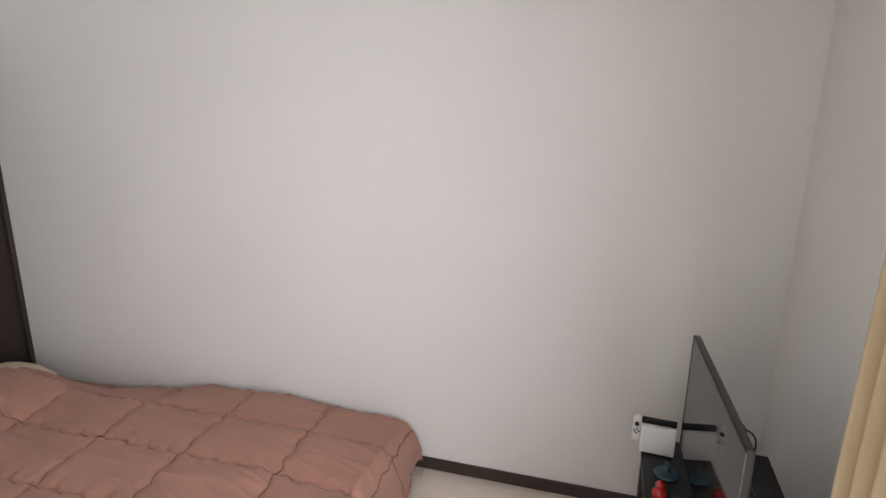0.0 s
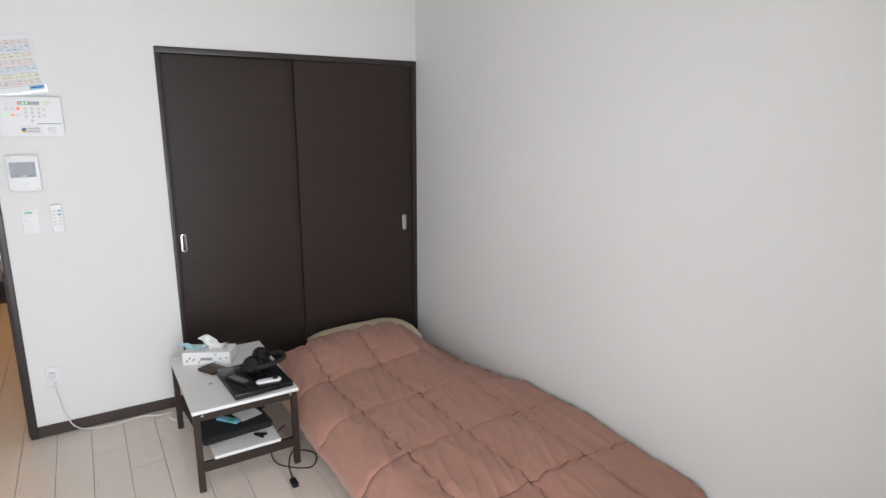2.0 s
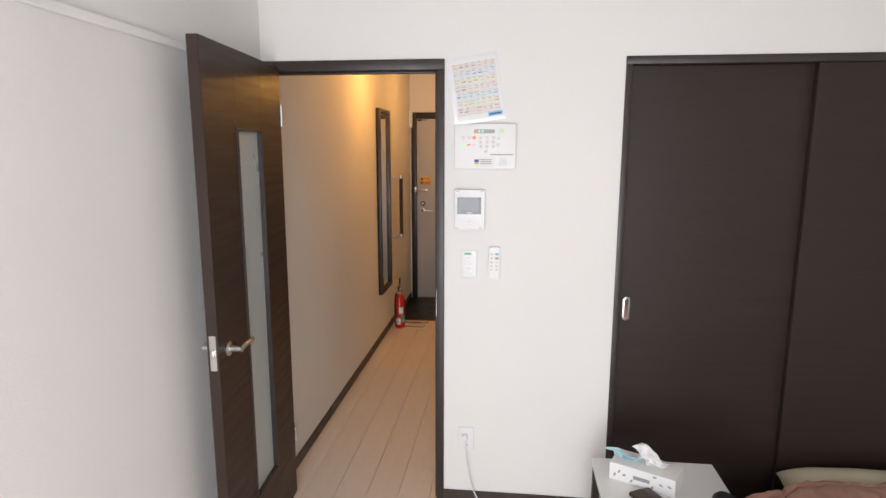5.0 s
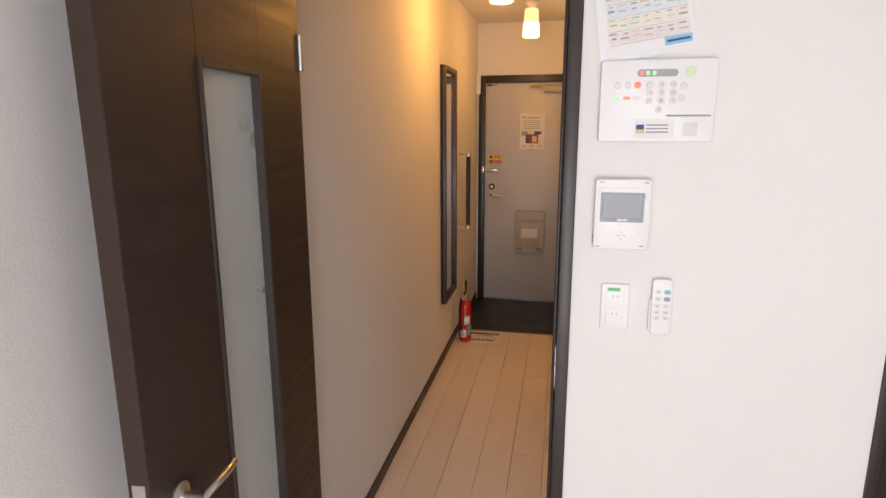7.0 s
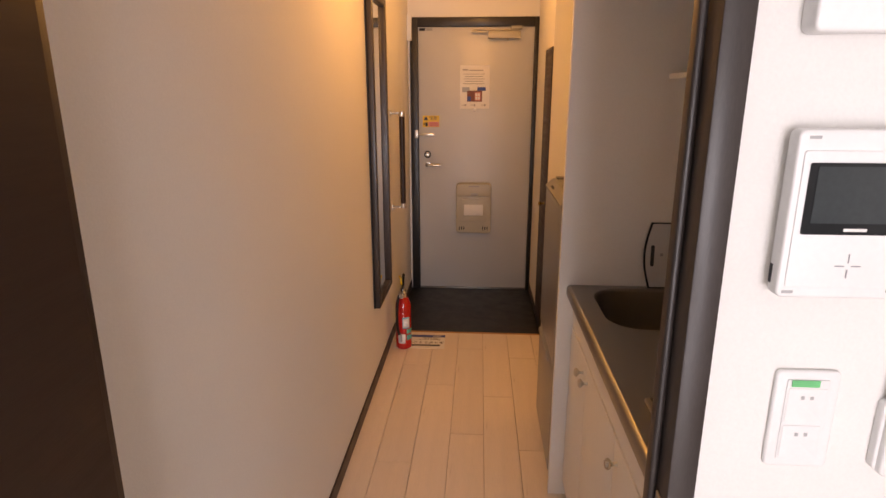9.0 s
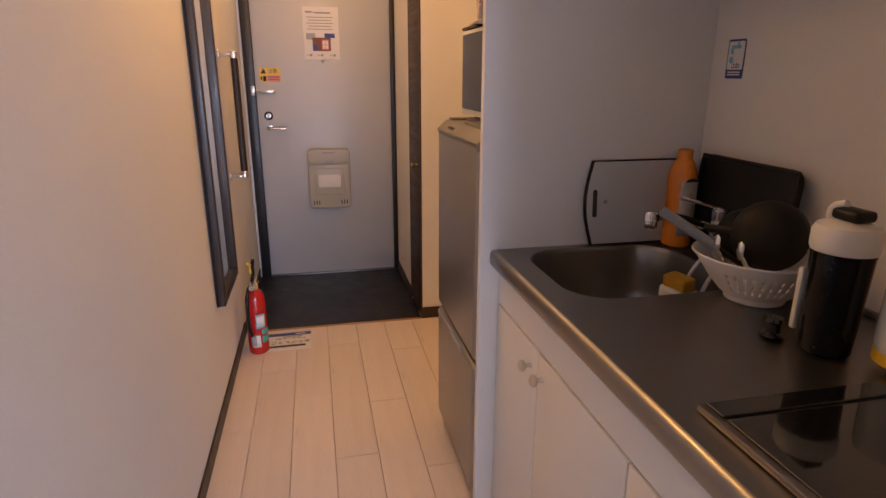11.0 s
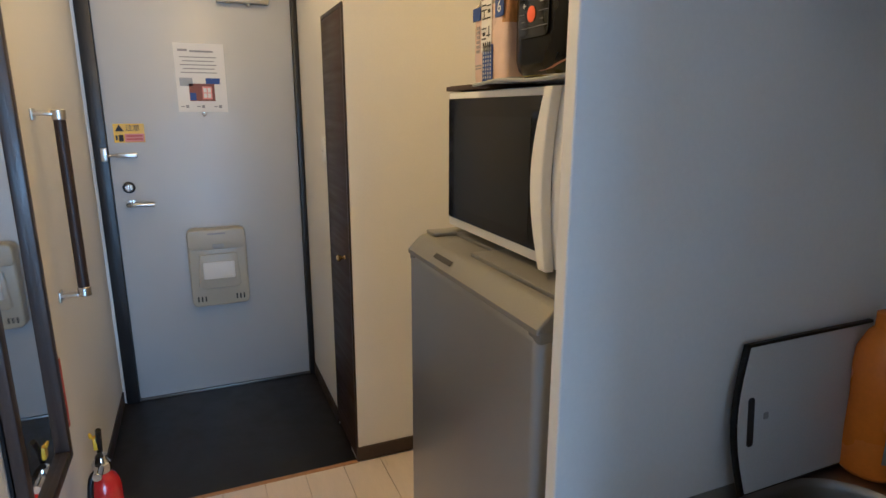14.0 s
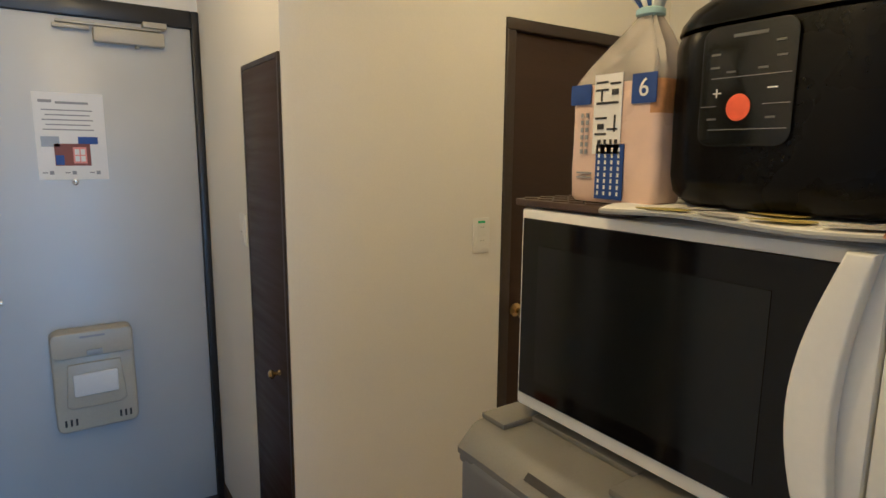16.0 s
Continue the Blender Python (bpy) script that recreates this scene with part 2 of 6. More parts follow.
def moved(bm, m):
    bmesh.ops.transform(bm, matrix=m, verts=bm.verts)
    return bm


AXIS = {"z": Matrix.Identity(4), "x": pose(0, 0, 0, 0, 90, 0), "y": pose(0, 0, 0, -90, 0, 0)}


def lathe(profile, at=(0, 0, 0), axis="z", seg=24):
    """A turned shape from (radius, height) pairs."""
    bm = bmesh.new()
    rings = []
    for r, z in profile:
        rings.append([bm.verts.new((r * math.cos(2 * math.pi * i / seg), r * math.sin(2 * math.pi * i / seg), z)) for i in range(seg)])
    for a, b in zip(rings, rings[1:]):
        for i in range(seg):
            bm.faces.new((a[i], a[(i + 1) % seg], b[(i + 1) % seg], b[i]))
    for ring in (rings[0], rings[-1]):
        bm.faces.new(ring)
    return moved(bm, Matrix.Translation(at) @ AXIS[axis])


def cyl(r, h, at, axis="z", seg=20, edge=0.0):
    e = edge or min(r, h) * 0.12
    return lathe([(r - e, 0), (r, e), (r, h - e), (r - e, h)], at, axis, seg)


def tube(points, r, seg=10, fine=6):
    """A round bar along a smooth curve through the points."""
    p = [Vector(q) for q in points]
    q = [p[0] * 2 - p[1]] + p + [p[-1] * 2 - p[-2]]
    path = []
    for a, b, c, d in zip(q, q[1:], q[2:], q[3:]):
        for k in range(fine):
            t = k / fine
            path.append(0.5 * (2 * b + (c - a) * t + (2 * a - 5 * b + 4 * c - d) * t * t + (3 * b - a - 3 * c + d) * t ** 3))
    path.append(p[-1])
    bm, rings, side = bmesh.new(), [], None
    for i, c in enumerate(path):
        ahead = (path[min(i + 1, len(path) - 1)] - path[max(i - 1, 0)]).normalized()
        side = side if side else ahead.orthogonal()
        side = (side - ahead * side.dot(ahead)).normalized()
        up = ahead.cross(side)
        rings.append([bm.verts.new(c + r * (math.cos(2 * math.pi * k / seg) * side + math.sin(2 * math.pi * k / seg) * up)) for k in range(seg)])
    for a, b in zip(rings, rings[1:]):
        for k in range(seg):
            bm.faces.new((a[k], a[(k + 1) % seg], b[(k + 1) % seg], b[k]))
    bm.faces.new(rings[0])
    bm.faces.new(rings[-1])
    return bm


def prism(outline, depth, m=None, bevel=0.0):
    """A flat outline in x and y, drawn out in z."""
    bm = bmesh.new()
    f = bm.faces.new([bm.verts.new((x, y, 0)) for x, y in outline])
    top = bmesh.ops.extrude_face_region(bm, geom=[f])
    bmesh.ops.translate(bm, verts=[v for v in top["geom"] if isinstance(v, bmesh.types.BMVert)], vec=(0, 0, depth))
    if bevel:
        rims = [e for e in bm.edges if abs(e.verts[0].co.z - e.verts[1].co.z) < 1e-6]
        bmesh.ops.bevel(bm, geom=rims, offset=bevel, segments=3, affect="EDGES", profile=0.5)
    return moved(bm, m) if m else bm


def rounded(w, h, r, n=5):
    """The outline of a rounded rectangle about the origin."""
    out = []
    for cx, cy, a in ((w / 2 - r, h / 2 - r, 0), (-w / 2 + r, h / 2 - r, 90), (-w / 2 + r, -h / 2 + r, 180), (w / 2 - r, -h / 2 + r, 270)):
        out += [(cx + r * math.cos(radians(a + 90 * k / n)), cy + r * math.sin(radians(a + 90 * k / n))) for k in range(n + 1)]
    return out


# panels on the walls: local x to the right as seen, local y up, local z out of the wall
ON_WEST = lambda y, z, x=0.0: Matrix(((0, 0, 1, x), (1, 0, 0, y), (0, 1, 0, z), (0, 0, 0, 1)))
ON_SOUTH_FACE = lambda x, z, y: Matrix(((1, 0, 0, x), (0, 0, -1, y), (0, 1, 0, z), (0, 0, 0, 1)))
ON_SOUTH_WALL = lambda x, z, y: Matrix(((-1, 0, 0, x), (0, 0, 1, y), (0, 1, 0, z), (0, 0, 0, 1)))
FLAT = lambda x, y, z, turn=0: pose(x, y, z, 0, 0, turn)


def plate(w, h, d, m, r=0.004, bevel=0.0):
    return prism(rounded(w, h, r, 4), d, m, bevel)


def bar(x, y, w, h, m, z=0.0, d=0.0006):
    return moved(box((x - w / 2, y - h / 2, z), (x + w / 2, y + h / 2, z + d)), m)


def words(text, size, m, material, parent, name="lettering"):
    """Lettering in the built-in font, as a thin mesh."""
    cu = bpy.data.curves.new("words", "FONT")
    cu.body, cu.size, cu.extrude, cu.align_x, cu.align_y = text, size, 0.0003, "CENTER", "CENTER"
    ob = new("words", cu)
    bpy.context.view_layer.update()
    me = bpy.data.meshes.new_from_object(ob.evaluated_get(bpy.context.evaluated_depsgraph_get()))
    bpy.data.objects.remove(ob)
    bm = bmesh.new()
    bm.from_mesh(me)
    bpy.data.meshes.remove(me)
    moved(bm, m)
    return part(name, bm, material, parent, smooth=0)


def structure(name, bm, material, label, category, smooth=0):
    return solo(name, bm, material, label, category, "structure", smooth=smooth)


# ---- walls, floor, ceiling ----
H = 2.45
S, N, E, X0 = 0.53, 3.594, 3.77, -3.82
floor = structure("floor", box((-2.86, S - 0.1, -0.06), (E + 0.1, N + 0.1, -0.012)), SUBFLOOR, "pale beige wooden plank floor", "floor")
structure("ceiling", box((X0 - 0.2, S - 0.15, H), (E + 0.2, N + 0.15, H + 0.1)), CEILING, "white papered ceiling", "ceiling")
structure("wall_south", box((X0 - 0.15, S - 0.12, -0.06), (E + 0.12, S, H)), WALLPAPER, "white textured wallpaper wall along room and hall", "wall")
structure("wall_north", box((-0.9, N, -0.06), (E + 0.12, N + 0.12, H)), WALLPAPER, "white textured wallpaper wall behind the bed", "wall")
structure("wall_west", join(box((-0.12, 1.322, 0), (0, 2.053, 2.0)), box((-0.12, S, 2.0), (0, N, H))), WALLPAPER, "white wallpaper wall with doorway and closet opening", "wall")
WY0, WY1, WZ1 = 0.75, 2.28, 2.0
structure("wall_east", join(box((E, S, -0.06), (E + 0.12, WY0, H)), box((E, WY1, -0.06), (E + 0.12, N, H)), box((E, WY0, WZ1), (E + 0.12, WY1, H)), box((E, WY0, -0.06), (E + 0.12, WY1, 0.05))), WALLPAPER, "white wallpaper wall with balcony window", "wall")
structure("wall_closet", join(box((-0.95, 2.05, -0.06), (-0.9, N, H)), box((-1.36, 1.96, -0.06), (-0.12, 2.05, H))), WALLPAPER, "white wall between kitchen and closet", "wall")
structure("wall_alcove", join(box((-1.42, 2.05, -0.06), (-1.36, 3.1, H)), box((-2.95, 3.1, -0.06), (-1.36, 3.2, H))), WALLPAPER, "cream wallpaper wall behind the fridge", "wall")
structure("wall_pillar", join(box((-3.0, 1.47, -0.06), (-2.87, 2.235, H)), box((-3.0, 2.235, 1.935), (-2.87, 3.1, H)), box((-3.0, 2.995, -0.06), (-2.87, 3.1, 1.935)),
          box((X0, 1.47, -0.06), (-3.225, 1.60, H)), box((-3.225, 1.47, 1.75), (-3.0, 1.60, H)), box((-3.225, 1.56, -0.06), (-3.0, 1.60, 1.75))), WALLPAPER, "cream wallpaper wall around the shoe cupboard", "wall")
structure("wall_entrance", join(box((X0 - 0.15, S, 2.015), (X0, 1.6, H)), box((X0 - 0.15, 1.49, -0.06), (X0, 1.6, 2.015)), box((X0 - 0.15, S, -0.06), (X0, 0.545, 2.015))), WALLPAPER, "cream wallpaper wall around the entrance door", "wall")
structure("floor_entry", box((X0 - 0.15, S, -0.06), (-2.86, 1.60, -0.022)), VINYL, "black vinyl entry floor one low step down", "floor", 0)
structure("trim_entry_edge", box((-2.882, S, -0.022), (-2.86, 1.47, 0.001), 0.003), WOOD, "pale wooden edge strip of the entry step", "trim")
structure("trim_picture_rail", box((0.0, S, 1.945), (E, S + 0.014, 1.972), 0.004), MELAMINE, "slim white picture rail on the wall", "trim")


def baseboard(a, b):
    structure("baseboard", box(a, b, 0.002, 1), BASEBOARD, "dark brown vinyl baseboard", "baseboard")


baseboard((0.0, 1.322, 0), (0.008, 2.053, 0.062))
baseboard((0.0, N - 0.008, 0), (E, N, 0.062))
baseboard((0.03, S, 0), (E, S + 0.008, 0.062))
baseboard((-2.86, S, 0), (-0.06, S + 0.008, 0.062))
baseboard((X0 + 0.01, S, -0.022), (-2.885, S + 0.006, 0.045))
baseboard((X0 + 0.01, 1.464, -0.022), (-3.235, 1.47, 0.045))
baseboard((-2.87, 1.462, 0), (-2.862, 2.235, 0.062))
baseboard((E - 0.008, 2.30, 0), (E, N - 0.01, 0.062))

# ---- doorway and its open door ----
dw = thing("door_frame", (0, 0.93, 0), "dark brown wooden door frame of the doorway", "door frame", kind="structure")
part("jamb", join(box((-0.064, 1.289, 0), (0.012, 1.3215, 1.956), 0.003), box((-0.046, 1.279, 0), (-0.024, 1.289, 1.956), 0.004, 3)), FRAME, dw)
part("jamb", box((-0.06, S, 0), (0.012, 0.568, 1.956), 0.003), FRAME, dw)
part("head", join(box((-0.064, S, 1.956), (0.012, 1.3215, 1.9995), 0.003), box((-0.046, S + 0.01, 1.946), (-0.024, 1.279, 1.956), 0.003)), FRAME, dw)
part("strike_plate", box((-0.020, 1.2865, 0.90), (0.004, 1.2895, 1.02), 0.001, 1), SATIN, dw, "metal strike plate")

leaf = thing("door_1", label="dark brown open door with a narrow frosted glass strip", category="door", kind="structure", m=pose(0.014, 0.574, 0.008, 0, 0, 3.7))
W, T, Z = 0.745, 0.038, 1.965
gx0, gx1, gz0, gz1 = 0.240, 0.492, 0.262, 1.70
part("door_panel", join(box((0, 0, 0), (gx0, T, Z), 0.0015, 1), box((gx1, 0, 0), (W, T, Z), 0.0015, 1), box((gx0, 0, 0), (gx1, T, gz0)), box((gx0, 0, gz1), (gx1, T, Z))), DARKDOOR, leaf)
part("glass_strip", box((gx0, T / 2 - 0.003, gz0), (gx1, T / 2 + 0.003, gz1)), FROSTED, leaf, "frosted rippled glass strip")
for a, b in (((gx0, -0.004, gz0), (gx0 + 0.012, T + 0.004, gz1)), ((gx1 - 0.012, -0.004, gz0), (gx1, T + 0.004, gz1)), ((gx0 + 0.012, -0.004, gz0), (gx1 - 0.012, T + 0.004, gz0 + 0.012)), ((gx0 + 0.012, -0.004, gz1 - 0.012), (gx1 - 0.012, T + 0.004, gz1))):
    part("glass_bead", box(a, b, 0.002, 1), FRAME, leaf)
for s, y0 in ((1, T), (-1, 0)):
    hd = part("door_handle", lathe([(0.024, 0), (0.026, 0.003), (0.026, 0.007), (0.012, 0.010), (0.011, 0.045), (0.012, 0.052), (0.0, 0.053)], (0.675, y0, 0.955), "y", 24) if s > 0 else
              lathe([(0.024, 0), (0.026, -0.003), (0.026, -0.007), (0.012, -0.010), (0.011, -0.045), (0.0, -0.053)], (0.675, y0, 0.955), "y", 24), SATIN, leaf, "brushed metal lever handle")
    part("lever", tube([(0.675, y0 + s * 0.045, 0.955), (0.63, y0 + s * 0.048, 0.957), (0.585, y0 + s * 0.045, 0.953), (0.555, y0 + s * 0.040, 0.950)], 0.0085, 12), SATIN, hd)
part("latch_plate", join(box((W - 0.001, 0.008, 0.90), (W + 0.002, 0.031, 1.02), 0.001, 1), box((W, 0.013, 0.945), (W + 0.010, 0.026, 0.972), 0.003)), SATIN, leaf, "metal latch plate")
for z in (0.25, 1.72):
    part("hinge", cyl(0.007, 0.09, (-0.004, T + 0.002, z), "z", 12), SATIN, leaf)

# ---- closet ----
cf = thing("closet_frame", (-0.05, 2.82, 0), "dark brown frame around the closet doors", "door frame", kind="structure")
part("jamb", box((-0.12, 2.053, 0), (0.008, 2.078, 1.968), 0.002), FRAME, cf)
part("jamb", box((-0.12, 3.566, 0), (0.008, N, 1.968), 0.002), FRAME, cf)
part("head", box((-0.12, 2.053, 1.968), (0.008, N, 1.9995), 0.002), FRAME, cf)
part("sill", box((-0.12, 2.078, 0), (0.004, 3.566, 0.018), 0.002), FRAME, cf)


def sliding_door(y0, y1, x0, x1, hy):
    d = thing("closet_door", (x0, (y0 + y1) / 2, 0.018), "dark brown wood-grain sliding closet door, closed", "closet door", "closet doors", "structure")
    part("door_panel", box((x0, y0, 0.018), (x1, y1, 1.967), 0.0015, 1), DARKWOOD, d)
    h = part("finger_pull", join(plate(0.030, 0.105, 0.003, ON_WEST(hy, 0.948, x1), 0.0145, 0.0008)), SATIN, d, "oblong metal finger pull")
    part("recess", plate(0.017, 0.088, 0.0012, ON_WEST(hy, 0.948, x1 + 0.003), 0.008), CHROME, h)


sliding_door(2.078, 2.80, -0.075, -0.045, 2.115)
sliding_door(2.785, 3.566, -0.038, -0.008, 3.502)

# ---- balcony window and curtain ----
win = thing("window_1", (E + 0.06, 1.515, 0.05), "aluminium balcony window with two sliding panes", "window", kind="structure")
part("window_frame", join(box((E + 0.02, WY0, 0.05), (E + 0.11, WY0 + 0.04, WZ1)), box((E + 0.02, WY1 - 0.04, 0.05), (E + 0.11, WY1, WZ1)), box((E + 0.02, WY0 + 0.04, WZ1 - 0.04), (E + 0.11, WY1 - 0.04, WZ1)), box((E + 0.02, WY0 + 0.04, 0.05), (E + 0.11, WY1 - 0.04, 0.09)), box((E + 0.05, 1.495, 0.09), (E + 0.09, 1.535, WZ1 - 0.04))), ALU, win)
for y0, y1 in ((WY0 + 0.04, 1.495), (1.535, WY1 - 0.04)):
    p = part("pane", box((E + 0.066, y0, 0.09), (E + 0.072, y1, WZ1 - 0.04)), CLEAR, win)
    p.visible_shadow = False


def curtain():
    c = thing("curtain", (3.68, 2.35, 0.02), "beige curtain gathered beside the balcony window", "curtain")
    bm, n, k = bmesh.new(), 90, 24
    rows = []
    for j in range(k + 1):
        t = j / k
        z = 2.03 - 2.01 * t
        rows.append([bm.verts.new((3.615 + (0.022 + 0.012 * t) * math.sin(i / n * 3.5 * 2 * math.pi + 1.2 + 0.5 * math.sin(3 * t)), 2.30 - 0.10 + (0.235 + 0.03 * t) * i / n, z)) for i in range(n + 1)])
    for a, b in zip(rows, rows[1:]):
        for i in range(n):
            bm.faces.new((a[i], a[i + 1], b[i + 1], b[i]))
    cloth = part("cloth", bm, CURTAIN, c, smooth=80)
    so = cloth.modifiers.new("thickness", "SOLIDIFY")
    so.thickness = 0.003
    r = thing("curtain_rail", (3.70, 1.6, 2.04), "white curtain rail fixed to the wall", "curtain rail")
    part("rail", box((3.60, 0.62, 2.035), (3.63, 2.52, 2.055), 0.003), WHITE, r)
    for y in (0.7, 1.55, 2.45):
        part("bracket", box((3.63, y - 0.012, 2.038), (E, y + 0.012, 2.052), 0.002), WHITE, r)
    hk = thing("tieback_hook", (E, 2.62, 1.02), "small black curtain tieback hook on the wall", "hook")
    part("hook", tube([(E, 2.62, 1.06), (E - 0.03, 2.62, 1.06), (E - 0.045, 2.62, 1.03), (E - 0.03, 2.62, 1.0), (E - 0.012, 2.62, 1.02)], 0.006), BLACK, hk)


curtain()


# ---- bed ----
def smooth01(t):
    t = max(0.0, min(1.0, t))
    return t * t * (3 - 2 * t)


def track(t, pts):
    """Smooth interpolation between (key, value) pairs."""
    for (a, va), (b, vb) in zip(pts, pts[1:]):
        if t <= b:
            return va + (vb - va) * smooth01((t - a) / (b - a))
    return pts[-1][1]


bed = solo("mattress", box((0.10, 2.60, 0.0), (2.24, 3.56, 0.115), 0.035, 4), MATTRESS, "low grey mattress lying on the floor along the wall", "mattress")


def pillow():
    bm, n = bmesh.new(), 28
    rows = []
    for side in (1, -1):
        g = []
        for j in range(n + 1):
            row = []
            for i in range(n + 1):
                u, v = 2 * i / n - 1, 2 * j / n - 1
                h = (max(0, 1 - abs(u) ** 2.6) * max(0, 1 - abs(v) ** 2.6)) ** 0.5
                pinch = 1 - 0.10 * (1 - h)
                dent = 0.012 * noise.noise((u * 2, v * 2, 3.0))
                row.append(bm.verts.new((0.215 + 0.185 * u * pinch, 3.09 + 0.37 * v * pinch, 0.268 + side * (0.082 * h + dent * h))))
            g.append(row)
        for a, b in zip(g, g[1:]):
            for i in range(n):
                bm.faces.new((a[i], a[i + 1], b[i + 1], b[i]))
    bmesh.ops.remove_doubles(bm, verts=bm.verts, dist=0.0005)
    ob = solo("pillow", moved(bm, Matrix.Identity(4)), PILLOW, "cream pillow half covered by the comforter", "pillow", smooth=80)
    return ob


pillow()


def quilt_warp(x, v):
    """How far the wavy seams stray from straight lines, across and along."""
    across = 0.015 * abs(math.sin(v * 28)) + 0.02 * noise.noise((x * 1.7, v * 1.7, 0)) + 0.10 * (v - 0.6)
    along = 0.015 * abs(math.sin(x * 28)) + 0.02 * noise.noise((x * 1.7, v * 1.7, 7))
    return across, along


def quilt(u, v):
    """A point of the cover, u metres from the head hem and v metres from the side hem."""
    x = 0.24 + u
    wall = track(x, ((0.2, 0.13), (0.55, 0.14), (0.95, 0.20), (1.3, 0.255), (1.6, 0.275), (2.1, 0.245), (2.6, 0.21)))
    crest = track(x, ((0.2, 0.320), (0.5, 0.320), (0.8, 0.29), (1.3, 0.30), (1.8, 0.315), (2.3, 0.285), (2.6, 0.26)))
    y = min(2.53 - 0.10 * math.sin(min(v, 0.24) / 0.24 * math.pi * 0.5) + max(0.0, v - 0.20) * 0.985, 3.578)
    rise, fall = smooth01(v / 0.36), smooth01((y - 3.22) / 0.34)
    z = (0.055 + (crest - 0.055) * rise) * (1 - fall) + wall * fall
    ph = math.exp(-((x - 0.36) / 0.20) ** 2) * smooth01((y - 2.56) / 0.22) * (1 - smooth01((y - 3.30) / 0.24))
    z += 0.042 * ph
    hem = 0.10 * smooth01((2.85 - y) / 0.35)
    xx = x + hem * (1 - smooth01(u / 0.4)) * 0.9
    # the foot hangs over the end and tucks back in gathers
    d = (u - 2.05) / 0.30
    if d > 0:
        k = min(d, 1.15)
        xx = 2.285 + 0.085 * math.sin(min(k, 1) * math.pi * 0.62) + 0.016 * math.sin(y * 17 + 2) * k
        z = z * (1 - 0.80 * smooth01(k)) + 0.012 * math.sin(y * 22) * k
    across, along = quilt_warp(x, v)
    a, b = ((x + across - 0.28) / 0.43) % 1, ((v + along - 0.13) / 0.315) % 1
    da, db = min(a, 1 - a) * 0.43, min(b, 1 - b) * 0.315
    near = min(da, db)
    puff = 0.017 * (1 - math.exp(-da / 0.035)) * (1 - math.exp(-db / 0.035)) - 0.008 * math.exp(-(near / 0.006) ** 2)
    # gathers run lengthwise off the cross seams and die out between them; long creases wander across the squares
    swirl = 0.05 * noise.noise((x * 2.3, v * 2.3, 5.5))
    gather = math.exp(-da / 0.09) * (0.55 + 0.45 * noise.noise((x * 3, v * 3, 8.8)))
    ridge = 1 - math.sqrt(noise.noise((x * 2.6 + 3, (v + swirl + 0.28 * x) * 13, 4.1)) ** 2 + 0.004)
    crease = 1 - math.sqrt(noise.noise((x * 1.5 + v * 2.2, (v + swirl) * 5.0 - x * 1.9, 1.3)) ** 2 + 0.012)
    pull = gather * 0.010 * ridge ** 3 + math.exp(-db / 0.03) * 0.0025 * math.sin(x * 110 + 3 * noise.noise((x * 5, v * 5, 2)))
    wr = 0.011 * crease ** 5 + 0.007 * ridge ** 6 + 0.008 * noise.noise((x * 2.2 + v * 1.5, v * 6.0 - x * 2.5, 1.3)) + 0.0022 * noise.noise((x * 18, v * 30, 2.1)) - 0.006
    lift, edge = puff + pull + wr, 1 - rise
    return Vector((xx, y - lift * edge * 1.1, max(0.012, z + lift * (1 - 0.5 * edge))))


def comforter():
    """A quilted cover with wavy stitched squares, draped over the sides."""
    nu, nv = 400, 250
    bm = bmesh.new()
    rows = [[bm.verts.new(quilt(i / nu * 2.42, j / nv * 1.36)) for j in range(nv + 1)] for i in range(nu + 1)]
    for a, b in zip(rows, rows[1:]):
        for j in range(nv):
            bm.faces.new((a[j], a[j + 1], b[j + 1], b[j]))
    c = thing("comforter", (1.35, 3.0, 0.0), "terracotta pink quilted comforter spread unevenly over the bed", "comforter")
    o = part("cover", bm, COMFORTER, c, smooth=180)
    so = o.modifiers.new("thickness", "SOLIDIFY")
    so.thickness, so.offset = 0.014, -1
    lines = []
    for k in range(6):
        pts = []
        for i in range(110):
            v = 0.02 + 1.33 * i / 109
            x = 0.28 + 0.43 * k
            for _ in range(4):
                x = 0.28 + 0.43 * k - quilt_warp(x, v)[0]
            if 0.26 < x < 2.50:
                pts.append(quilt(x - 0.24, v) + Vector((0, 0, 0.0012)))
        lines.append(pts)
    for k in range(5):
        pts = []
        for i in range(180):
            x = 0.26 + 2.26 * i / 179
            v = 0.13 + 0.315 * k
            for _ in range(4):
                v = 0.13 + 0.315 * k - quilt_warp(x, v)[1]
            if 0.01 < v < 1.34:
                pts.append(quilt(x - 0.24, v) + Vector((0, -0.0006, 0.0012)))
        lines.append(pts)
    for pts in lines:
        if len(pts) > 3:
            part("stitching", tube(pts, 0.0024, 5, 1), STITCH, c)
    hemline = [quilt(0.03, 0.02 + 1.33 * i / 80) + Vector((0, 0, 0.001)) for i in range(81)]
    part("hem", tube(hemline, 0.003, 6, 1), COMFORTER, c)
    part("hem", tube([quilt(0.02 + 2.3 * i / 120, 0.012) for i in range(121)], 0.005, 6, 1), COMFORTER, c)


comforter()

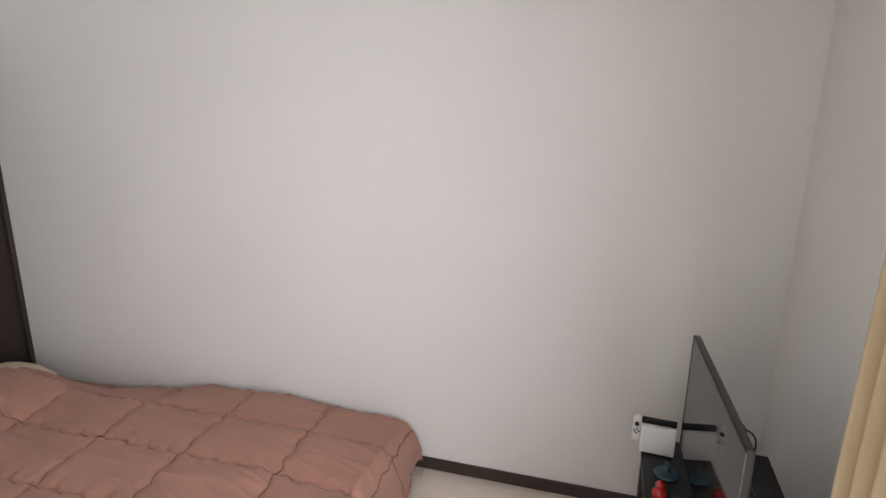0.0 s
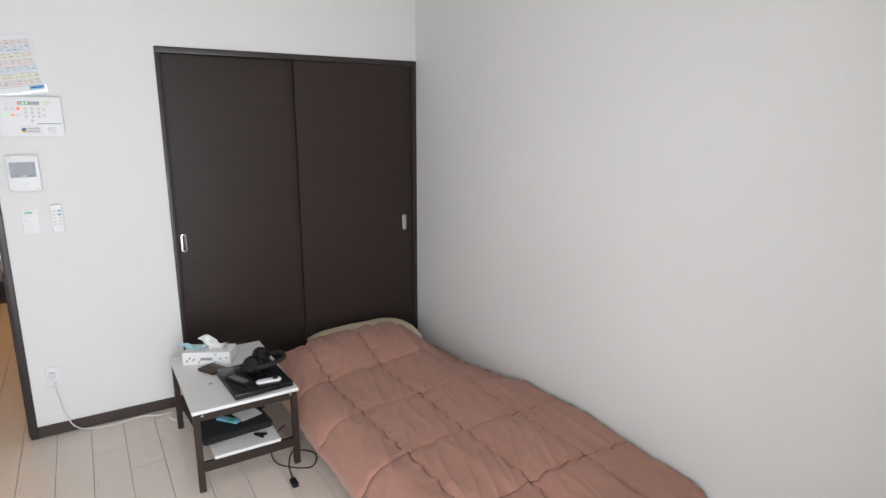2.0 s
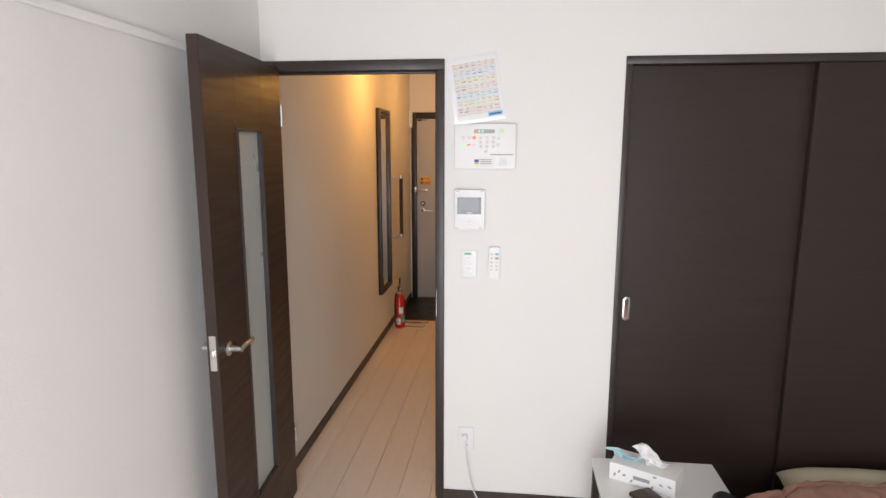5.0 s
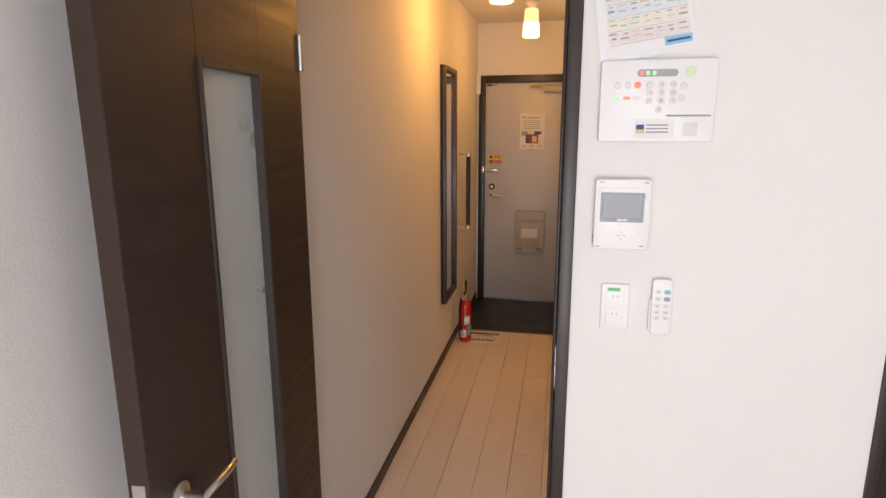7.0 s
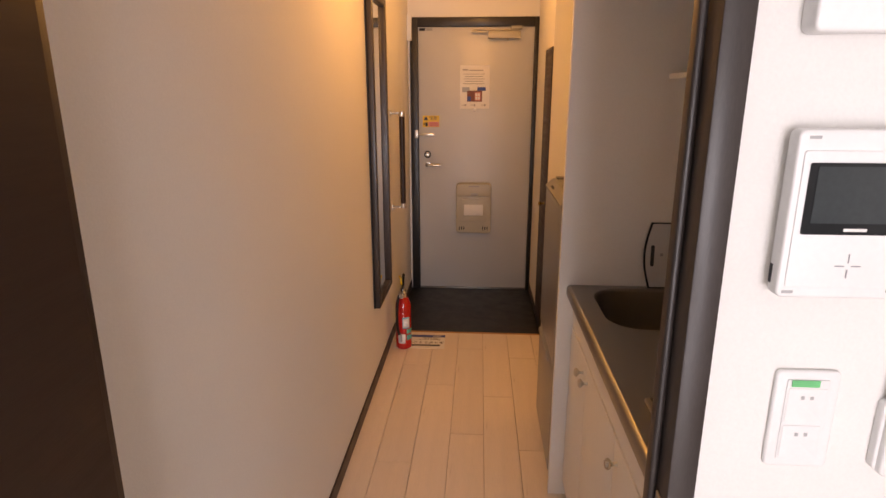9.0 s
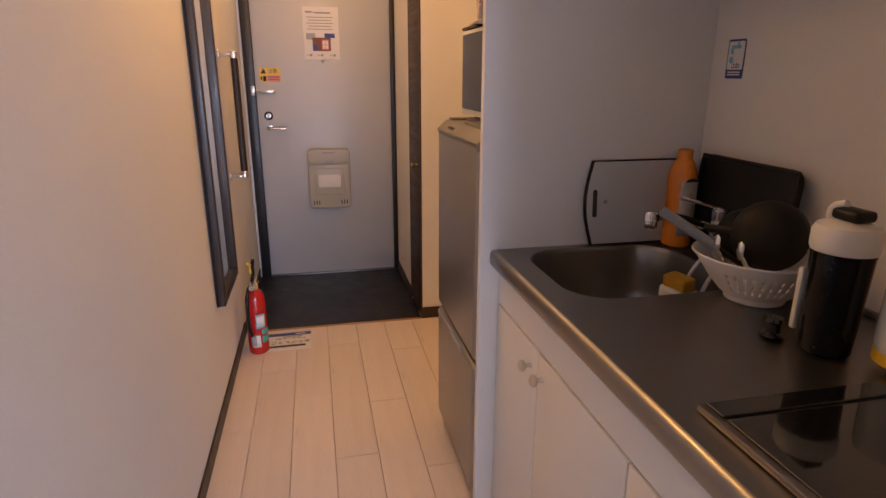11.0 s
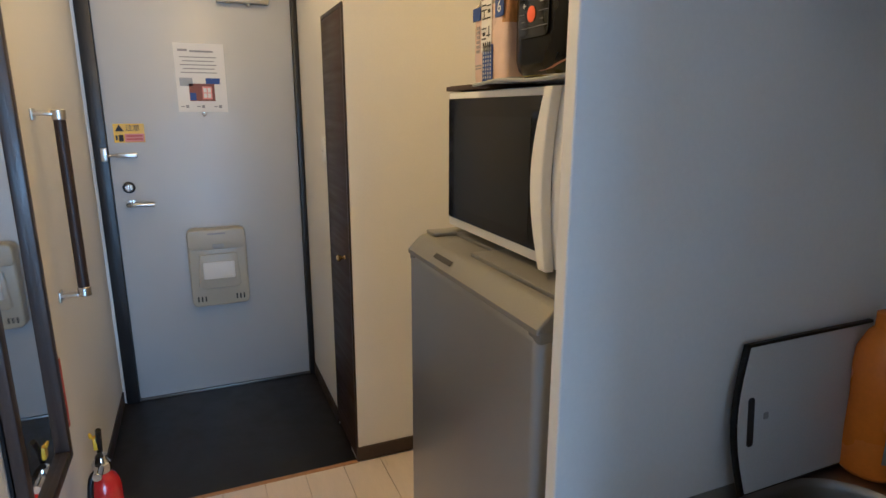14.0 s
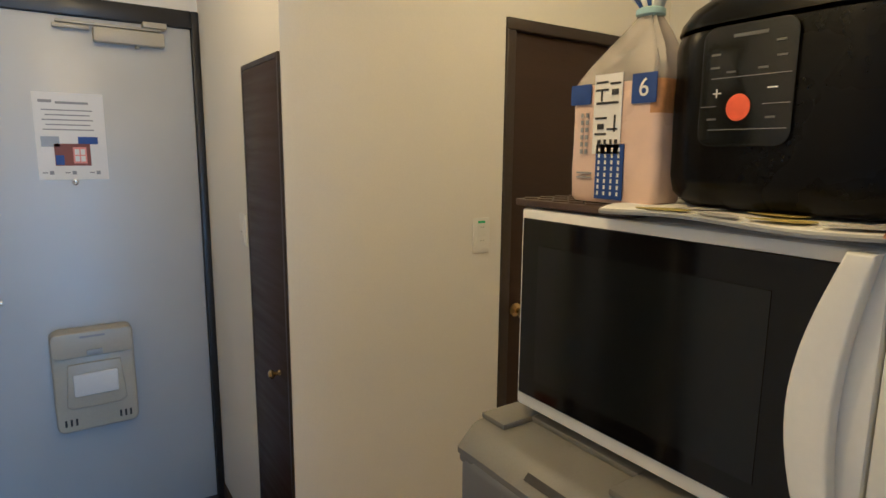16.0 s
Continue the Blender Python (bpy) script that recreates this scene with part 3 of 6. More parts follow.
# ---- side table with its clutter ----
tb = thing("side_table", (0.60, 2.185, 0), "low side table with white top, lower shelf and dark brown legs", "table")
part("tabletop", box((0.25, 1.95, 0.385), (0.945, 2.42, 0.401), 0.0015, 1), MELAMINE, tb)
for x in (0.262, 0.905):
    for y in (1.955, 2.388):
        part("leg", box((x, y, 0), (x + 0.028, y + 0.028, 0.384), 0.002, 1), DARKWOOD, tb)
for y in (1.958, 2.391):
    part("rail", box((0.29, y, 0.345), (0.905, y + 0.02, 0.384), 0.001, 1), DARKWOOD, tb)
for x in (0.266, 0.909):
    part("rail", box((x, 1.983, 0.345), (x + 0.02, 2.388, 0.384), 0.001, 1), DARKWOOD, tb)
    part("stretcher", box((x, 1.983, 0.095), (x + 0.02, 2.388, 0.14), 0.001, 1), DARKWOOD, tb)
part("lower_shelf", box((0.29, 2.03, 0.140), (0.925, 2.33, 0.156), 0.0015, 1), MELAMINE, tb)
for y in (1.99, 2.38):
    part("screw_cap", cyl(0.006, 0.003, (0.9455, y, 0.378), "x", 12), SATIN, tb)
part("cable_hole", cyl(0.010, 0.002, (0.685, 2.075, 0.4005), "z", 16), GREYPLASTIC, tb)

TM = FLAT(0.40, 2.13, 0.4015, -28)
ts = thing("tissue_box", label="printed white tissue box with a tissue pulled out", category="tissue box", m=TM)
part("carton", box((-0.06, -0.12, 0), (0.06, 0.12, 0.068), 0.002, 1), PAPER, ts)
random.seed(4)
for k in range(26):
    sx, y, z, a = random.choice((-1, 1)), random.uniform(-0.10, 0.10), random.uniform(0.008, 0.060), random.uniform(0, 360)
    if abs(y) < 0.035:
        continue
    part("printed_leaf", prism([(0.008 * math.cos(t), 0.004 * math.sin(t)) for t in [i * math.pi / 4 for i in range(8)]], 0.0004, Matrix(((0, 0, sx, sx * 0.0601), (1, 0, 0, y), (0, 1, 0, z), (0, 0, 0, 1))) @ pose(0, 0, 0, 0, 0, a)), TEAL if k % 2 else GREYINK, ts)
part("printed_bar", box((-0.0606, -0.03, 0.026), (0.0606, 0.03, 0.040)), GREYINK, ts)


def crumple(cx, cy, cz, w, h, seed, material, name, parent):
    bm, n = bmesh.new(), 14
    g = []
    for j in range(n + 1):
        r = []
        for i in range(n + 1):
            u, v = i / n - 0.5, j / n
            k = noise.noise((u * 4, v * 4, seed))
            r.append(bm.verts.new((cx + 0.03 * k + 0.025 * math.sin(u * 7) * v, cy + u * w * (0.35 + 0.75 * v) + 0.02 * noise.noise((u * 5, v * 3, seed + 5)), cz + h * v * (0.75 + 0.3 * math.cos(u * 4 + seed)) + 0.006 * k)))
        g.append(r)
    for a, b in zip(g, g[1:]):
        for i in range(n):
            bm.faces.new((a[i], a[i + 1], b[i + 1], b[i]))
    o = part(name, bm, material, parent, smooth=60)
    so = o.modifiers.new("thickness", "SOLIDIFY")
    so.thickness = 0.002


crumple(0.0, 0.02, 0.067, 0.13, 0.065, 1.0, PAPER, "tissue", ts)
mk = thing("face_mask", label="crumpled pale blue face mask on the tissue box", category="face mask", m=FLAT(0.375, 2.06, 0.470, -20))
crumple(0.0, 0.0, 0.0, 0.13, 0.04, 3.0, mat("pale_blue_mask", (0.45, 0.72, 0.76), 0.8), "cloth", mk)

ph = thing("wallet", label="flat dark brown wallet lying on the table", category="wallet", m=FLAT(0.53, 2.115, 0.4015, -60))
part("cover", box((-0.045, -0.055, 0), (0.045, 0.055, 0.012), 0.003), mat("brown_leather", (0.05, 0.03, 0.022), 0.4, var=0.25, bump=0.2), ph)
part("flap", box((-0.012, -0.054, 0.0122), (0.044, 0.054, 0.0145), 0.001, 1), BROWNMAT, ph)

lt = thing("laptop", label="closed black laptop lying on the table", category="laptop", m=FLAT(0.755, 2.262, 0.4015, 3))
part("base", box((-0.17, -0.135, 0.002), (0.17, 0.135, 0.016), 0.004), BLACK, lt)
part("lid", box((-0.17, -0.135, 0.0165), (0.17, 0.135, 0.026), 0.004), mat("black_lid", (0.012, 0.013, 0.014), 0.28, var=0.1), lt)

hp = thing("headphones", label="black over-ear headphones lying on the laptop", category="headphones", m=FLAT(0.70, 2.325, 0.428, -35) @ Matrix.Scale(1.08, 4))
part("headband", tube([(-0.075, -0.02, 0.03), (-0.07, 0.055, 0.05), (0.0, 0.095, 0.055), (0.07, 0.055, 0.05), (0.075, -0.02, 0.03)], 0.011, 10), BLACKSOFT, hp)
for s in (-1, 1):
    cup = part("ear_cup", moved(lathe([(0.02, -0.022), (0.034, -0.018), (0.040, -0.006), (0.040, 0.008), (0.032, 0.020), (0.0, 0.022)], (0, 0, 0), "z", 24), pose(s * 0.058, -0.03, 0.041, 0, s * 62, 0)), BLACK, hp)
    part("ear_cushion", moved(lathe([(0.020, 0), (0.037, -0.004), (0.042, -0.014), (0.037, -0.024), (0.020, -0.026)], (0, 0, 0), "z", 24), pose(s * 0.050, -0.03, 0.038, 0, s * 62, 0) @ Matrix.Translation((0, 0, -0.010))), BLACKSOFT, cup)


def remote(name, m, material, label, rows, cols, keys):
    r = thing(name, label=label, category="remote control", m=m)
    part("case", plate(0.045, 0.165, 0.016, Matrix.Identity(4), 0.010, 0.003), material, r)
    for j in range(rows):
        for i in range(cols):
            part("button", plate(0.008, 0.006, 0.0015, FLAT((i - (cols - 1) / 2) * 0.012, 0.055 - j * 0.013, 0.016), 0.002), keys, r)
    return r


remote("remote_control", FLAT(0.80, 2.185, 0.428, 70) @ pose(0, 0, 0, 0, 0, 105 - 60), BLACK, "black remote control with grey buttons on the laptop", 9, 3, GREYPLASTIC)
wr = thing("media_remote", label="small white remote control with a dark ring", category="remote control", m=FLAT(0.865, 2.305, 0.428, -6))
part("case", plate(0.034, 0.115, 0.013, Matrix.Identity(4), 0.016, 0.004), WHITE, wr)
part("ring", lathe([(0.007, 0), (0.013, 0), (0.013, 0.0012), (0.007, 0.0012)], (0, 0.03, 0.0131), "z", 24), INK, wr)

bg = thing("laptop_sleeve", label="soft black zip bag on the lower table shelf", category="bag", m=FLAT(0.60, 2.16, 0.157, 4))
part("body", box((-0.22, -0.175, 0), (0.215, 0.155, 0.036), 0.015, 4), BLACKSOFT, bg)
part("zip", tube([(0.214, -0.16, 0.020), (0.2165, 0.0, 0.022), (0.214, 0.14, 0.020)], 0.003, 8), BLACK, bg)
pk = thing("snack_packet", label="small turquoise and green packet on the bag", category="packet", m=FLAT(0.70, 2.14, 0.194, 40))
part("wrapper", moved(box((-0.06, -0.018, 0), (0.06, 0.018, 0.012), 0.005), Matrix.Identity(4)), SKYBLUE, pk)
part("label_patch", box((0.0, -0.0185, 0.002), (0.045, 0.0185, 0.0125), 0.004), TEAL, pk)
cd = thing("paper_sheet", label="folded white paper sheet on the bag", category="paper", m=FLAT(0.68, 2.235, 0.194, 15))
part("sheet", box((-0.05, -0.055, 0), (0.05, 0.055, 0.002)), PAPER, cd)
cl = thing("black_clip", label="small black clip on the lower shelf", category="clip", m=FLAT(0.855, 2.245, 0.1565, 30))
part("arm", box((-0.03, -0.006, 0), (0.03, 0.002, 0.012), 0.002), BLACK, cl)
part("arm", moved(box((-0.03, -0.004, 0), (0.03, 0.004, 0.012), 0.002), pose(0, 0.012, 0, 0, 0, 28)), BLACK, cl)

wc = thing("white_cable", (0.05, 1.6, 0), "thin white power cable running from the outlet along the floor", "cable")
part("plug", box((0.012, 1.408, 0.325), (0.038, 1.432, 0.352), 0.004), WHITE, wc)
part("cord", tube([(0.036, 1.42, 0.338), (0.045, 1.428, 0.26), (0.03, 1.45, 0.12), (0.03, 1.49, 0.03), (0.04, 1.56, 0.005), (0.055, 1.66, 0.004), (0.035, 1.80, 0.004), (0.075, 1.90, 0.004), (0.12, 1.94, 0.03), (0.17, 1.93, 0.02), (0.20, 1.98, 0.004), (0.24, 2.10, 0.004)], 0.003, 8), WHITE, wc)
bc = thing("black_cable", (0.95, 2.40, 0), "thin black power cable with plug loose on the floor", "cable")
part("cord", tube([(0.55, 2.45, 0.004), (0.70, 2.36, 0.05), (0.80, 2.31, 0.02), (0.90, 2.32, 0.004), (1.00, 2.44, 0.004), (0.90, 2.50, 0.004), (0.82, 2.42, 0.004), (0.92, 2.36, 0.004), (1.07, 2.335, 0.006)], 0.003, 8), BLACK, bc)
part("plug", box((1.06, 2.318, 0), (1.115, 2.346, 0.022), 0.004), BLACK, bc)

# ---- fittings on the wall beside the doorway ----
sp = thing("security_panel", (0, 1.494, 1.55), "white alarm keypad panel with round buttons on the wall", "alarm panel")
PM = ON_WEST(1.494, 1.643)
part("case", plate(0.255, 0.185, 0.028, PM, 0.008, 0.003), WHITE, sp)
PF = ON_WEST(1.494, 1.643, 0.0282)
part("display", plate(0.088, 0.016, 0.0015, PF @ FLAT(-0.003, 0.062, 0), 0.007), GREYPLASTIC, sp)
for i, m_ in enumerate((GLOWRED, GLOWGREEN, GLOWGREEN)):
    part("indicator", bar(-0.038 + i * 0.014, 0.062, 0.008, 0.009, PF, 0.0016), m_, sp)
part("call_button", prism([(0.011 * math.cos(a * math.pi / 10), 0.011 * math.sin(a * math.pi / 10)) for a in range(20)], 0.003, PF @ FLAT(0.068, 0.064, 0), 0.0008), mat("pale_green_button", (0.62, 0.75, 0.50), 0.4), sp)
key = [(-0.090, 0.036, ""), (-0.067, 0.036, ""), (-0.045, 0.036, "r"), (0.055, 0.033, ""), (0.053, 0.006, "")]
for i in range(10):
    key.append((-0.018 + (i % 3) * 0.026, 0.036 - (i // 3) * 0.018, str((i + 1) % 10)) if i < 9 else (0.004, -0.020, "0"))
for x, y, t in key:
    k = part("key", prism([(0.0075 * math.cos(a * math.pi / 8), 0.0075 * math.sin(a * math.pi / 8)) for a in range(16)], 0.003, PF @ FLAT(x, y, 0), 0.0008), GLOWRED if t == "r" else OFFWHITE, sp)
    if t.isdigit():
        words(t, 0.009, PF @ FLAT(x, y, 0.0032), GREYINK, k, "digit")
for i, m_ in enumerate((GLOWGREEN, GLOWRED, OFFWHITE)):
    part("mode_key", plate(0.015, 0.007, 0.002, PF @ FLAT(-0.090 + i * 0.022, 0.007, 0), 0.003), m_, sp)
part("contact_card", join(bar(-0.003, -0.063, 0.088, 0.046, PF)), PAPER, sp)
part("card_mark", bar(-0.034, -0.062, 0.018, 0.018, PF, 0.0007), BLUE, sp)
part("card_mark", bar(-0.034, -0.067, 0.018, 0.006, PF, 0.0014), YELLOW, sp)
for i in range(3):
    part("card_line", bar(0.004, -0.054 - i * 0.008, 0.048, 0.003, PF, 0.0007), GREYINK, sp)
part("notice_line", bar(0.070, -0.033, 0.096, 0.004, PF), GREYINK, sp)
holes = [bar(0.062 + (i % 7) * 0.0045, -0.05 - (i // 7) * 0.0045, 0.002, 0.002, PF) for i in range(49)]
part("speaker_grille", join(*holes), GREYINK, sp)

ns = thing("notice_sheet", (0.004, 1.46, 1.74), "printed colour notice in a clear sleeve taped askew to the wall", "notice")
NM = ON_WEST(1.452, 1.878, 0.003) @ pose(0, 0, 0, 0, 0, 9)
part("sleeve", plate(0.215, 0.272, 0.0012, NM, 0.004), FILM, ns)
part("sheet", bar(0.004, 0.0, 0.188, 0.245, NM, 0.0013), PAPER, ns)
random.seed(11)
for j in range(7):
    y = 0.098 - j * 0.030
    part("printed_rule", bar(0.004, y - 0.017, 0.176, 0.0012, NM, 0.002), PALEGREY, ns)
    part("tinted_band", bar(0.004, y - 0.002, 0.178, 0.024, NM, 0.0016), (PALEPINK, PALEBLUE, PALECREAM)[j % 3], ns)
    for i in range(7):
        for k in range(2):
            part("printed_mark", bar(-0.074 + i * 0.0255 + random.uniform(-0.003, 0.003), y + 0.007 - k * 0.011 + random.uniform(-0.002, 0.002), random.uniform(0.008, 0.020), random.uniform(0.0015, 0.0045), NM, 0.0024), random.choice((PALEGREY, GREYINK, PALEGREY, PALETEAL, SOFTPINK)), ns)
part("printed_block", bar(0.066, -0.110, 0.06, 0.018, NM, 0.002), SKYBLUE, ns)
part("printed_block", bar(0.066, -0.110, 0.05, 0.005, NM, 0.003), BLUE, ns)

ic = thing("intercom", (0, 1.432, 1.29), "white video intercom with small screen on the wall", "intercom")
IM = ON_WEST(1.432, 1.378)
part("backplate", plate(0.120, 0.158, 0.010, IM, 0.005, 0.002), OFFWHITE, ic)
part("case", plate(0.130, 0.170, 0.020, IM @ FLAT(0, 0, 0.010), 0.007, 0.003), WHITE, ic)
IF = ON_WEST(1.432, 1.378, 0.0302)
part("front_cover", plate(0.116, 0.138, 0.0015, IM @ FLAT(0, -0.004, 0.030), 0.003, 0.0006), WHITE, ic)
scr = part("screen", plate(0.101, 0.071, 0.0012, IF @ FLAT(-0.001, 0.018, 0.0014), 0.002), SCREEN, ic, "dark glossy screen")
part("lcd", bar(-0.001, 0.022, 0.086, 0.056, IF, 0.0027), LCD, scr)
part("brand_bar", bar(0.0, -0.0125, 0.022, 0.003, IF, 0.0027), PAPER, scr)
for x, y, w, h in ((-0.008, -0.050, 0.009, 0.0011), (0.008, -0.050, 0.009, 0.0011), (0, -0.042, 0.0011, 0.009), (0, -0.058, 0.0011, 0.009)):
    part("cross_mark", bar(x, y, w, h, IF, 0.0014), GREYINK, ic)
part("side_slot", box((0.012, 1.3665, 1.305), (0.017, 1.3675, 1.325)), INK, ic)
for x, y in ((-0.05, 0.080), (0.052, 0.080), (-0.054, -0.081), (0.048, -0.078)):
    part("printed_mark", bar(x, y * 0.97, 0.011, 0.003, ON_WEST(1.432, 1.378, 0.0302)), PALEGREY, ic)


def switch_plate(name, m, h, label, keys, tab=True):
    s = thing(name, m.translation, label, "switch", m=None)
    part("plate", plate(0.070, h, 0.007, m, 0.006, 0.003), WHITE, s)
    part("insert", plate(0.046, h - 0.020, 0.0012, m @ FLAT(0, 0, 0.0072), 0.002, 0.0004), WHITE, s)
    for k in range(keys):
        y = ((keys - 1) / 2 - k) * 0.046
        part("rocker", plate(0.042, 0.042, 0.0010, m @ FLAT(0, y - 0.004, 0.0084), 0.002, 0.0004), WHITE, s)
        for dx in (-0.005, 0.005):
            part("slot_mark", bar(dx, y + (0.006 if tab else -0.006), 0.0035, 0.004, m, 0.0095), PALEGREY if tab else GREYINK, s)
    if tab:
        part("green_tab", bar(-0.004, h / 2 - 0.014, 0.030, 0.008, m, 0.0096), GREEN, s)
    return s


switch_plate("wall_switch", ON_WEST(1.43, 1.139), 0.121, "white double wall switch with a green label", 2)
switch_plate("wall_outlet", ON_WEST(1.425, 0.322), 0.112, "white wall outlet with a cable plugged in", 2, False)
switch_plate("wall_switch", ON_WEST(2.145, 1.212, -2.87), 0.121, "white wall switch with a green label in the hall", 2)
esw = ON_SOUTH_FACE(-3.29, 1.228, 1.47)
switch_plate("entry_switch", esw, 0.11, "small white switch beside the shoe cupboard", 1, False)

rc = thing("aircon_remote", (0, 1.54, 1.077), "white air conditioner remote in a wall holder", "remote control")
RM = ON_WEST(1.54, 1.148)
part("holder", plate(0.056, 0.085, 0.012, RM @ FLAT(0, -0.024, 0), 0.006, 0.002), WHITE, rc)
part("case", plate(0.048, 0.142, 0.016, RM @ FLAT(0, 0, 0.004), 0.008, 0.003), WHITE, rc)
RF = ON_WEST(1.54, 1.148, 0.0202)
for i, (x, y, m_) in enumerate(((-0.010, 0.040, OFFWHITE), (0.011, 0.040, SKYBLUE), (-0.010, 0.022, OFFWHITE), (0.011, 0.022, GREYPLASTIC), (-0.011, 0.004, OFFWHITE), (0.010, 0.004, OFFWHITE), (-0.011, -0.012, OFFWHITE), (0.010, -0.012, OFFWHITE), (-0.011, -0.027, OFFWHITE), (0.010, -0.027, OFFWHITE))):
    b = part("button", plate(0.015, 0.010, 0.002, RF @ FLAT(x, y, 0), 0.003), m_, rc)
    part("symbol", bar(x, y, 0.005, 0.002, RF, 0.0022), GREYINK, b)

# ---- television corner ----
st = thing("tv_stand", (3.51, 2.85, 0), "dark low television stand in the room corner", "tv stand")
part("top", box((3.30, 2.30, 0.470), (3.73, 3.35, 0.495), 0.003), BLACK, st)
for y in (2.30, 3.325):
    part("side_panel", box((3.31, y, 0), (3.72, y + 0.025, 0.470), 0.002), DARKWOOD, st)
part("shelf", box((3.31, 2.325, 0.20), (3.72, 3.325, 0.22), 0.002), DARKWOOD, st)
part("back_panel", box((3.70, 2.325, 0.02), (3.715, 3.325, 0.20), 0.001, 1), DARKWOOD, st)
tv = thing("television", label="black flat television turned towards the bed", category="television", m=pose(3.42, 3.215, 0.496, 0, 0, 3.0))
part("panel", box((0.0, -0.66, 0.05), (0.018, 0, 0.475), 0.002), TVEDGE, tv)
part("bezel", join(box((-0.003, -0.007, 0.05), (0.0, 0, 0.475)), box((-0.003, -0.66, 0.468), (0.0, -0.007, 0.475)), box((-0.003, -0.66, 0.05), (0.0, -0.007, 0.066))), BLACK, tv)
part("screen", box((-0.002, -0.66, 0.066), (0.0, -0.007, 0.468)), TVGLASS, tv, "glossy dark screen")
part("back_cover", box((0.018, -0.65, 0.06), (0.085, -0.10, 0.27), 0.014, 3), BLACK, tv)
part("stand_neck", box((0.005, -0.42, 0.01), (0.03, -0.30, 0.06), 0.004), BLACK, tv)
part("stand_foot", box((-0.05, -0.52, 0), (0.10, -0.20, 0.012), 0.004), BLACK, tv)
gc = thing("game_console", label="white handheld game console standing in its white dock", category="game console", m=pose(3.343, 3.262, 0.496, 0, 0, -4))
part("dock", box((-0.050, -0.024, 0), (0.066, 0.024, 0.106), 0.006, 3), WHITE, gc)
part("console", box((-0.050, -0.007, 0.1065), (0.066, 0.007, 0.127), 0.002), BLACK, gc)
jc = part("controller", box((-0.080, -0.013, 0.030), (-0.051, 0.010, 0.132), 0.010, 4), WHITE, gc)
part("thumbstick", cyl(0.0075, 0.008, (-0.0655, -0.021, 0.104), "y", 16), BLACK, jc)
for dx, dz in ((0, 0.0075), (0, -0.0075), (0.0075, 0), (-0.0075, 0)):
    part("button", cyl(0.0032, 0.004, (-0.0655 + dx, -0.0155, 0.074 + dz), "y", 10), INK, jc)
fg = thing("figurine", (3.375, 3.13, 0.496), "small dark figurine on a teal disc base", "figurine")
part("statue", lathe([(0.0, 0), (0.040, 0.0), (0.042, 0.006), (0.038, 0.010), (0.012, 0.013), (0.009, 0.022), (0.015, 0.030), (0.008, 0.038), (0.011, 0.046), (0.0, 0.054)], (3.375, 3.13, 0.496), "z", 20), mat("dark_teal_resin", (0.01, 0.07, 0.09), 0.2), fg)
f2 = solo("ornament", lathe([(0.0, 0), (0.022, 0), (0.024, 0.02), (0.014, 0.035), (0.016, 0.05), (0.0, 0.065)], (3.345, 3.00, 0.496), "z", 18), RED, "small red rounded ornament on the stand", "ornament")
tc = thing("tv_cable", (3.66, 3.3, 0.496), "black cables looping behind the television", "cable")
part("cord", tube([(3.50, 3.20, 0.62), (3.56, 3.27, 0.66), (3.62, 3.30, 0.63), (3.64, 3.30, 0.57), (3.60, 3.27, 0.50)], 0.004, 8), BLACK, tc)
part("cord", tube([(3.50, 3.18, 0.58), (3.58, 3.25, 0.64), (3.66, 3.28, 0.60), (3.66, 3.26, 0.50)], 0.003, 8), BLACK, tc)

# ---- kitchen ----
structure("partition", box((-1.352, 1.345, 0), (-1.33, 1.96, H), 0.0015, 1), MELAMINE, "white kitchen side panel between sink and fridge", "partition")
KX0, KX1 = -1.33, -0.137
SB = thing("base_cabinet", (-0.73, 1.66, 0), "white kitchen base cabinet with round metal knobs", "kitchen cabinet")
part("carcass", box((KX0, 1.415, 0.06), (KX1, 1.955, 0.64)), MELAMINE, SB)
part("apron", box((KX0, 1.400, 0.702), (KX1, 1.415, 0.81), 0.001, 1), MELAMINE, SB)
part("plinth", box((KX0, 1.45, 0), (KX1, 1.95, 0.06)), MELAMINE, SB)
for x0, x1, kx, kz in ((KX0 + 0.003, -1.030, -1.070, 0.648), (-1.026, -0.642, -0.998, 0.648), (-0.638, -0.39, -0.602, 0.648), (-0.386, KX1, -0.18, 0.648)):
    d = part("cabinet_door", box((x0, 1.397, 0.065), (x1, 1.415, 0.697), 0.002), MELAMINE, SB)
    part("knob", lathe([(0.007, 0), (0.005, -0.004), (0.005, -0.012), (0.013, -0.018), (0.014, -0.024), (0.009, -0.029), (0.0, -0.030)], (kx, 1.397, kz), "y", 20), SATIN, d, "round nickel knob")


